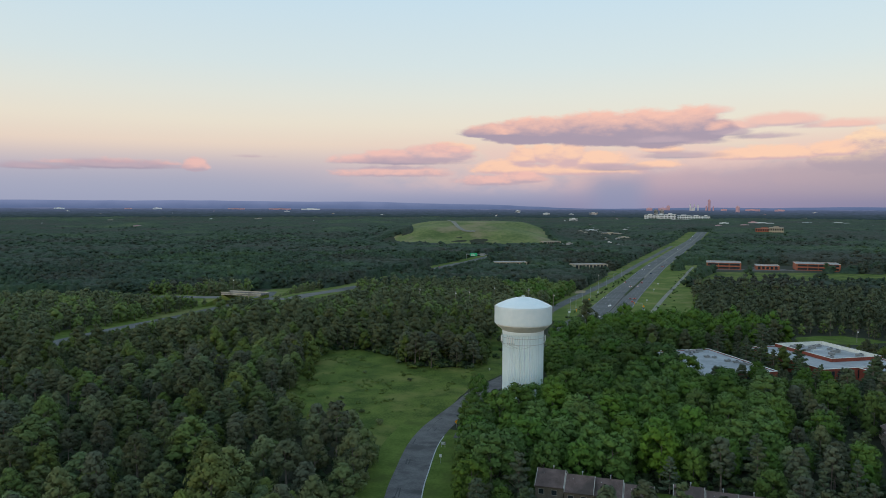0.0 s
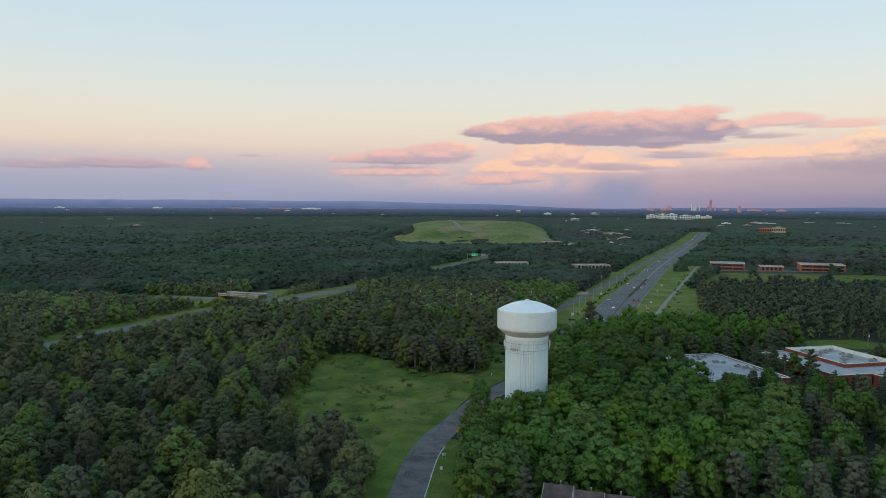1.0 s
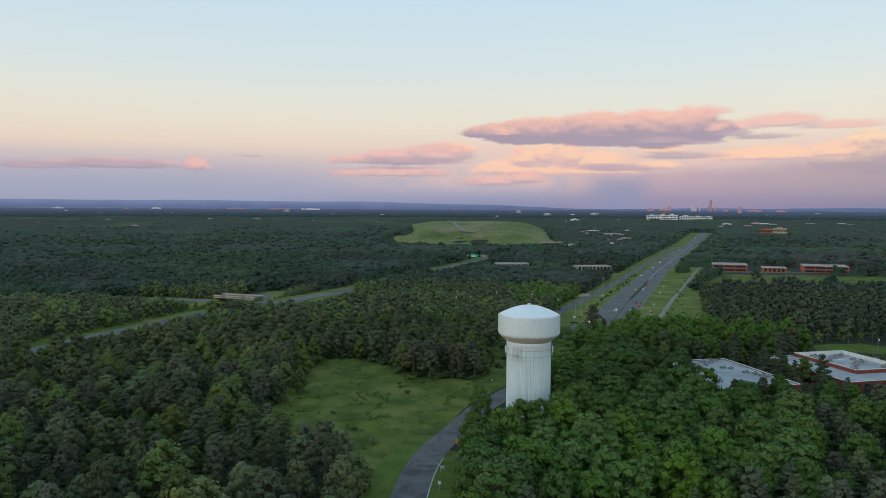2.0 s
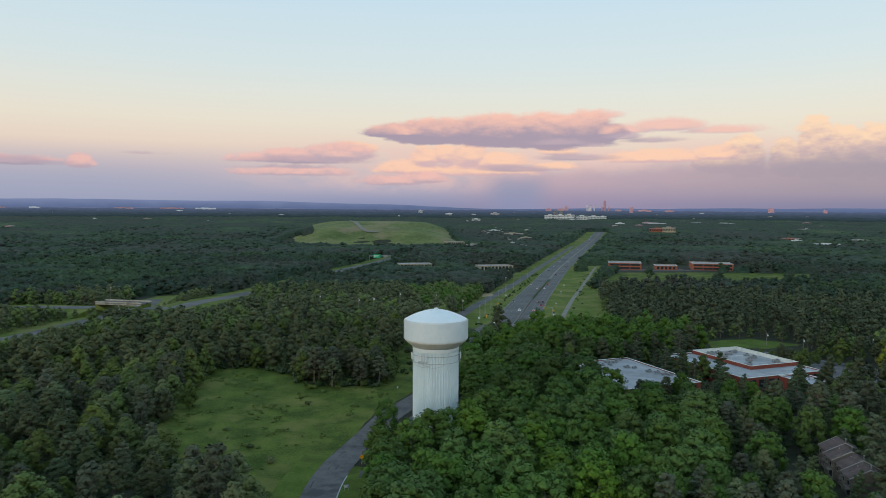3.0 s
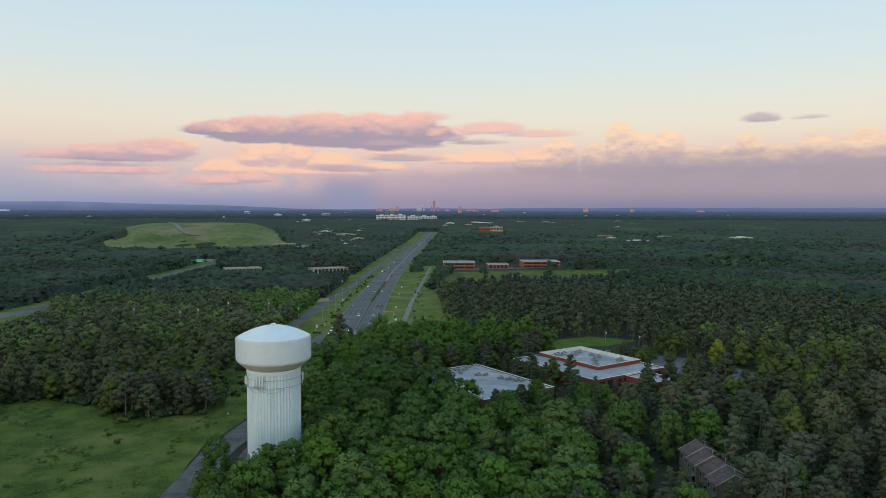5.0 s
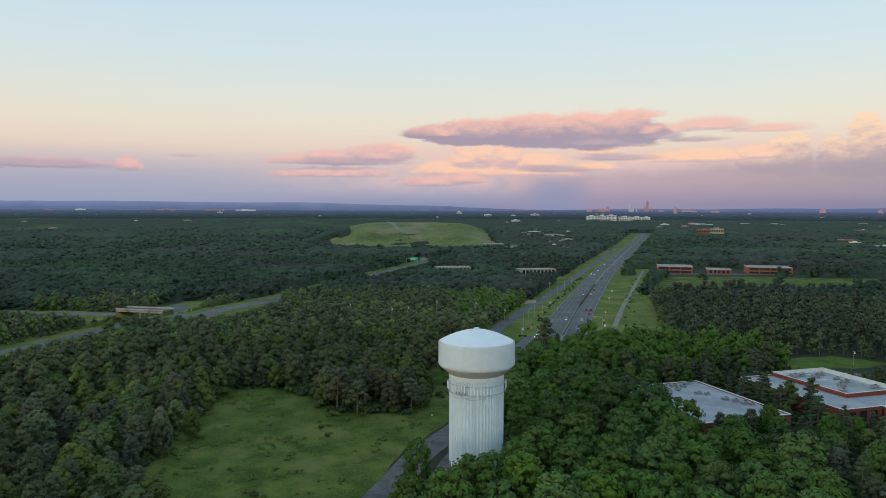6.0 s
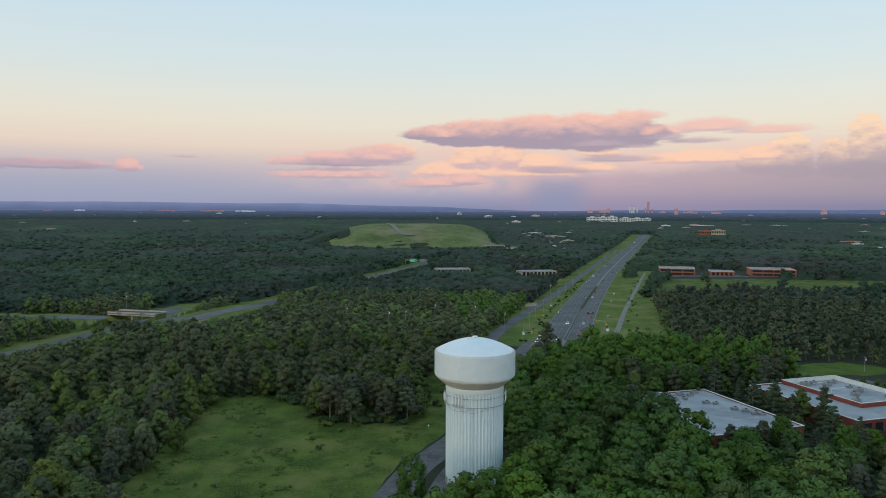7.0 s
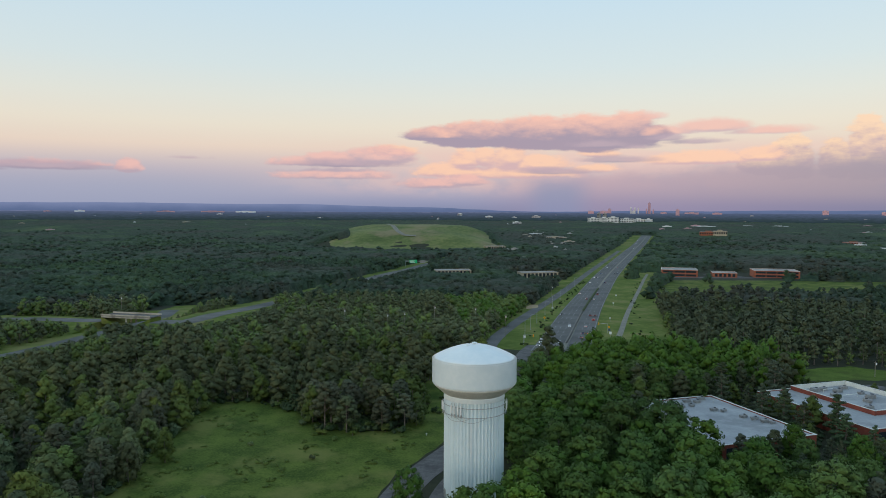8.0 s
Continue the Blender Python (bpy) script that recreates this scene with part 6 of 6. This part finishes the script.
patch("ground_car_park", [(-34, 204), (-34, 226), (-4, 228), (-4, 206)], M_ASPHALT, 0.08, "small car park among the trees")


# ---- weeds and bushes ----
def tufts():
    rs = np.random.RandomState(8)
    vs, fs, ns, n = [], [], [], 0
    rnd = random.Random(4)
    made = 0
    while made < 300:
        x, y = rnd.uniform(-100, 24), rnd.uniform(-100, 190)
        dens = noise.noise((x * 0.06, y * 0.06, 3.0)) + 0.5 * noise.noise((x * 0.2, y * 0.2, 6.0))
        if not inside(MEADOW, x, y) or dens < rnd.uniform(-0.1, 0.5) or -13 < dist_to(ROAD, x, y) < 14:
            continue
        made += 1
        s = rnd.choice((0.35, 0.45, 0.6, 0.9, 1.3)) * rnd.uniform(0.8, 1.2)
        lobes = [(np.array((x + rnd.uniform(-1, 1) * s, y + rnd.uniform(-1, 1) * s, land(x, y) + s * 0.2)), s * rnd.uniform(0.5, 0.9), np.array((0, 0, 0.6))) for _ in range(3)]
        v, f, nrm = leaf_mesh(rs, lobes, 30, 0.34, 0.8, 0.9, 0.6, True)
        vs.append(v)
        fs.append(f + n)
        ns.append(nrm * 0.6 + np.array((0, 0, 0.6)))
        n += len(v)
    ns = np.concatenate(ns)
    ob = new("meadow_weeds", crown_mesh("meadow_weeds", np.concatenate(vs), np.concatenate(fs), ns / np.linalg.norm(ns, axis=1, keepdims=True), L_TUFT))
    tagged(ob, "clumps of weeds and rank grass in the meadow", "weeds", "", "stuff")


tufts()


def bush(x, y, s, material=L_DARK, label="dark green bush at the meadow's edge"):
    rs = np.random.RandomState(int(x * 13 + y * 7) % 9999)
    lobes = [(np.array((rs.uniform(-0.7, 0.7) * s, rs.uniform(-0.7, 0.7) * s, rs.uniform(0.3, 0.9) * s)), s * rs.uniform(0.4, 0.6), np.array((0, 0, 0.3))) for _ in range(6)]
    v, f = leaf_mesh(rs, lobes, 26, 0.45, 0.75)
    t = thing("bush", label, "bush", Matrix.Translation((x, y, land(x, y))), "bushes")
    mesh("foliage", v.tolist(), f.tolist(), material, t)
    mesh("stem", *tube([(0, 0, -0.1), (0, 0, 0.7 * s)], [0.08, 0.04], 5), M_BARK, t)


rnd = random.Random(31)
edge = MEADOW[3:12]
for (ax, ay), (bx, by) in zip(edge, edge[1:]):
    n = int(math.hypot(bx - ax, by - ay) / 2.1)
    for k in range(n):
        x, y = ax + (bx - ax) * k / n + rnd.uniform(-3.5, 2.5), ay + (by - ay) * k / n + rnd.uniform(-2, 4)
        bush(x, y, rnd.uniform(1.2, 3.0), rnd.choice((L_DARK, L_OAK, L_OAK)))
for x, y, s in ((-70, 1, 1.0), (-45, 30, 1.0), (-66, 44, 1.2), (-40, 48, 1.2), (-34, 52, 1.4), (-76, 62, 1.1), (-52, 66, 1.6), (-44, 54, 2.0), (-30, 57, 1.6), (-22, 60, 1.6), (-48, 40, 0.8), (-60, -18, 1.2), (-52, -32, 1.5)):
    bush(x, y, s, L_OAK)
for i in range(26):
    bush(rnd.uniform(-8, 14), rnd.uniform(64, 180), rnd.uniform(1.0, 2.4), rnd.choice((L_DARK, L_OAK)), "rank green bush behind the tower")
for i in range(2, 40):
    for off in (-21.0, -23.5, 40 + 3 * math.sin(i)):
        if rnd.random() < 0.55:
            x, y, z, a = on_line(HWY, i, off + rnd.uniform(-1, 1))
            bush(x, y, rnd.uniform(0.6, 1.3), L_DARK, "low green shrub on the highway verge")
for i in range(34):
    bush(rnd.uniform(78, 90), rnd.uniform(-90, -44), rnd.uniform(0.8, 2.2), rnd.choice((L_DARK, L_OAK)), "leafy bush in the townhouse garden") if i % 2 else bush(rnd.uniform(-16, 56), rnd.uniform(-92, -86), rnd.uniform(0.8, 1.8), L_DARK, "leafy bush in the townhouse garden")


def undergrowth():
    """Scrub and saplings under the near trees."""
    rs = np.random.RandomState(18)
    rnd = random.Random(44)
    vs, fs, n, made = [], [], 0, 0
    while made < 5200:
        x, y = rnd.uniform(-170, 190), rnd.uniform(-130, 110)
        if not in_view(x, y) or not wood_kind(x, y, rnd):
            continue
        made += 1
        s = rnd.uniform(0.7, 2.2)
        v, f = leaf_mesh(rs, [(np.array((x, y, land(x, y) + s * 0.45)), s, np.array((0, 0, 0.4)))], 11, s * 0.55, 0.7, 0.8, 0.8)
        vs.append(v)
        fs.append(f + n)
        n += len(v)
    ob = mesh("undergrowth", np.concatenate(vs).tolist(), np.concatenate(fs).tolist(), L_DARK)
    tagged(ob, "dark leafy scrub and saplings under the trees", "undergrowth", "", "stuff")


undergrowth()
# trees that stand alone
plant("maple_tree", 1, -18.0, -17.0, 14.2, 0.7, 0.5, "slim dark green tree standing beside the lane")
for x, y, h in ((-41.9, 64, 14.8), (-34, 66, 13.5), (-23, 64, 13.8), (-18, 70, 14.0), (-49, 74, 13.5), (-28, 74, 14)):
    plant("pitch_pine", 3, x, y, h * 1.04, 1.15, x, "pitch pine with a bare stem at the meadow's edge")
for x, y, h in ((-63.3, 98, 14), (-88, 30, 11), (-93, 14, 12), (-96, 24, 13), (-98, 44, 13), (-101, 60, 14), (-97, 78, 13)):
    plant("oak_tree", int(h * 10 + x) % 4, x, y, h, 0.8, x, "fresh green broad-leaved tree at the meadow's edge")
for k in range(15):
    y = -24 + 8.6 * k
    plant("oak_tree", k % 4, -106 - 4 * math.sin(k * 1.7) - (6 if k % 2 else 0), y, 11.5 + 3.2 * math.sin(k * 2.3), 1.12, k, "broad fresh green tree at the edge of the wood")
t = plant("oak_tree", 2, 215.9, 53.8, 13.5, 1.0, 0.3, "yellow-green tree beside the car park")
for part in t.children:
    if part.name.startswith("crown"):
        part.data = part.data.copy()
        part.data.materials[0] = foliage("yellow_leaves", (0.10, 0.12, 0.012), (0.30, 0.31, 0.04))
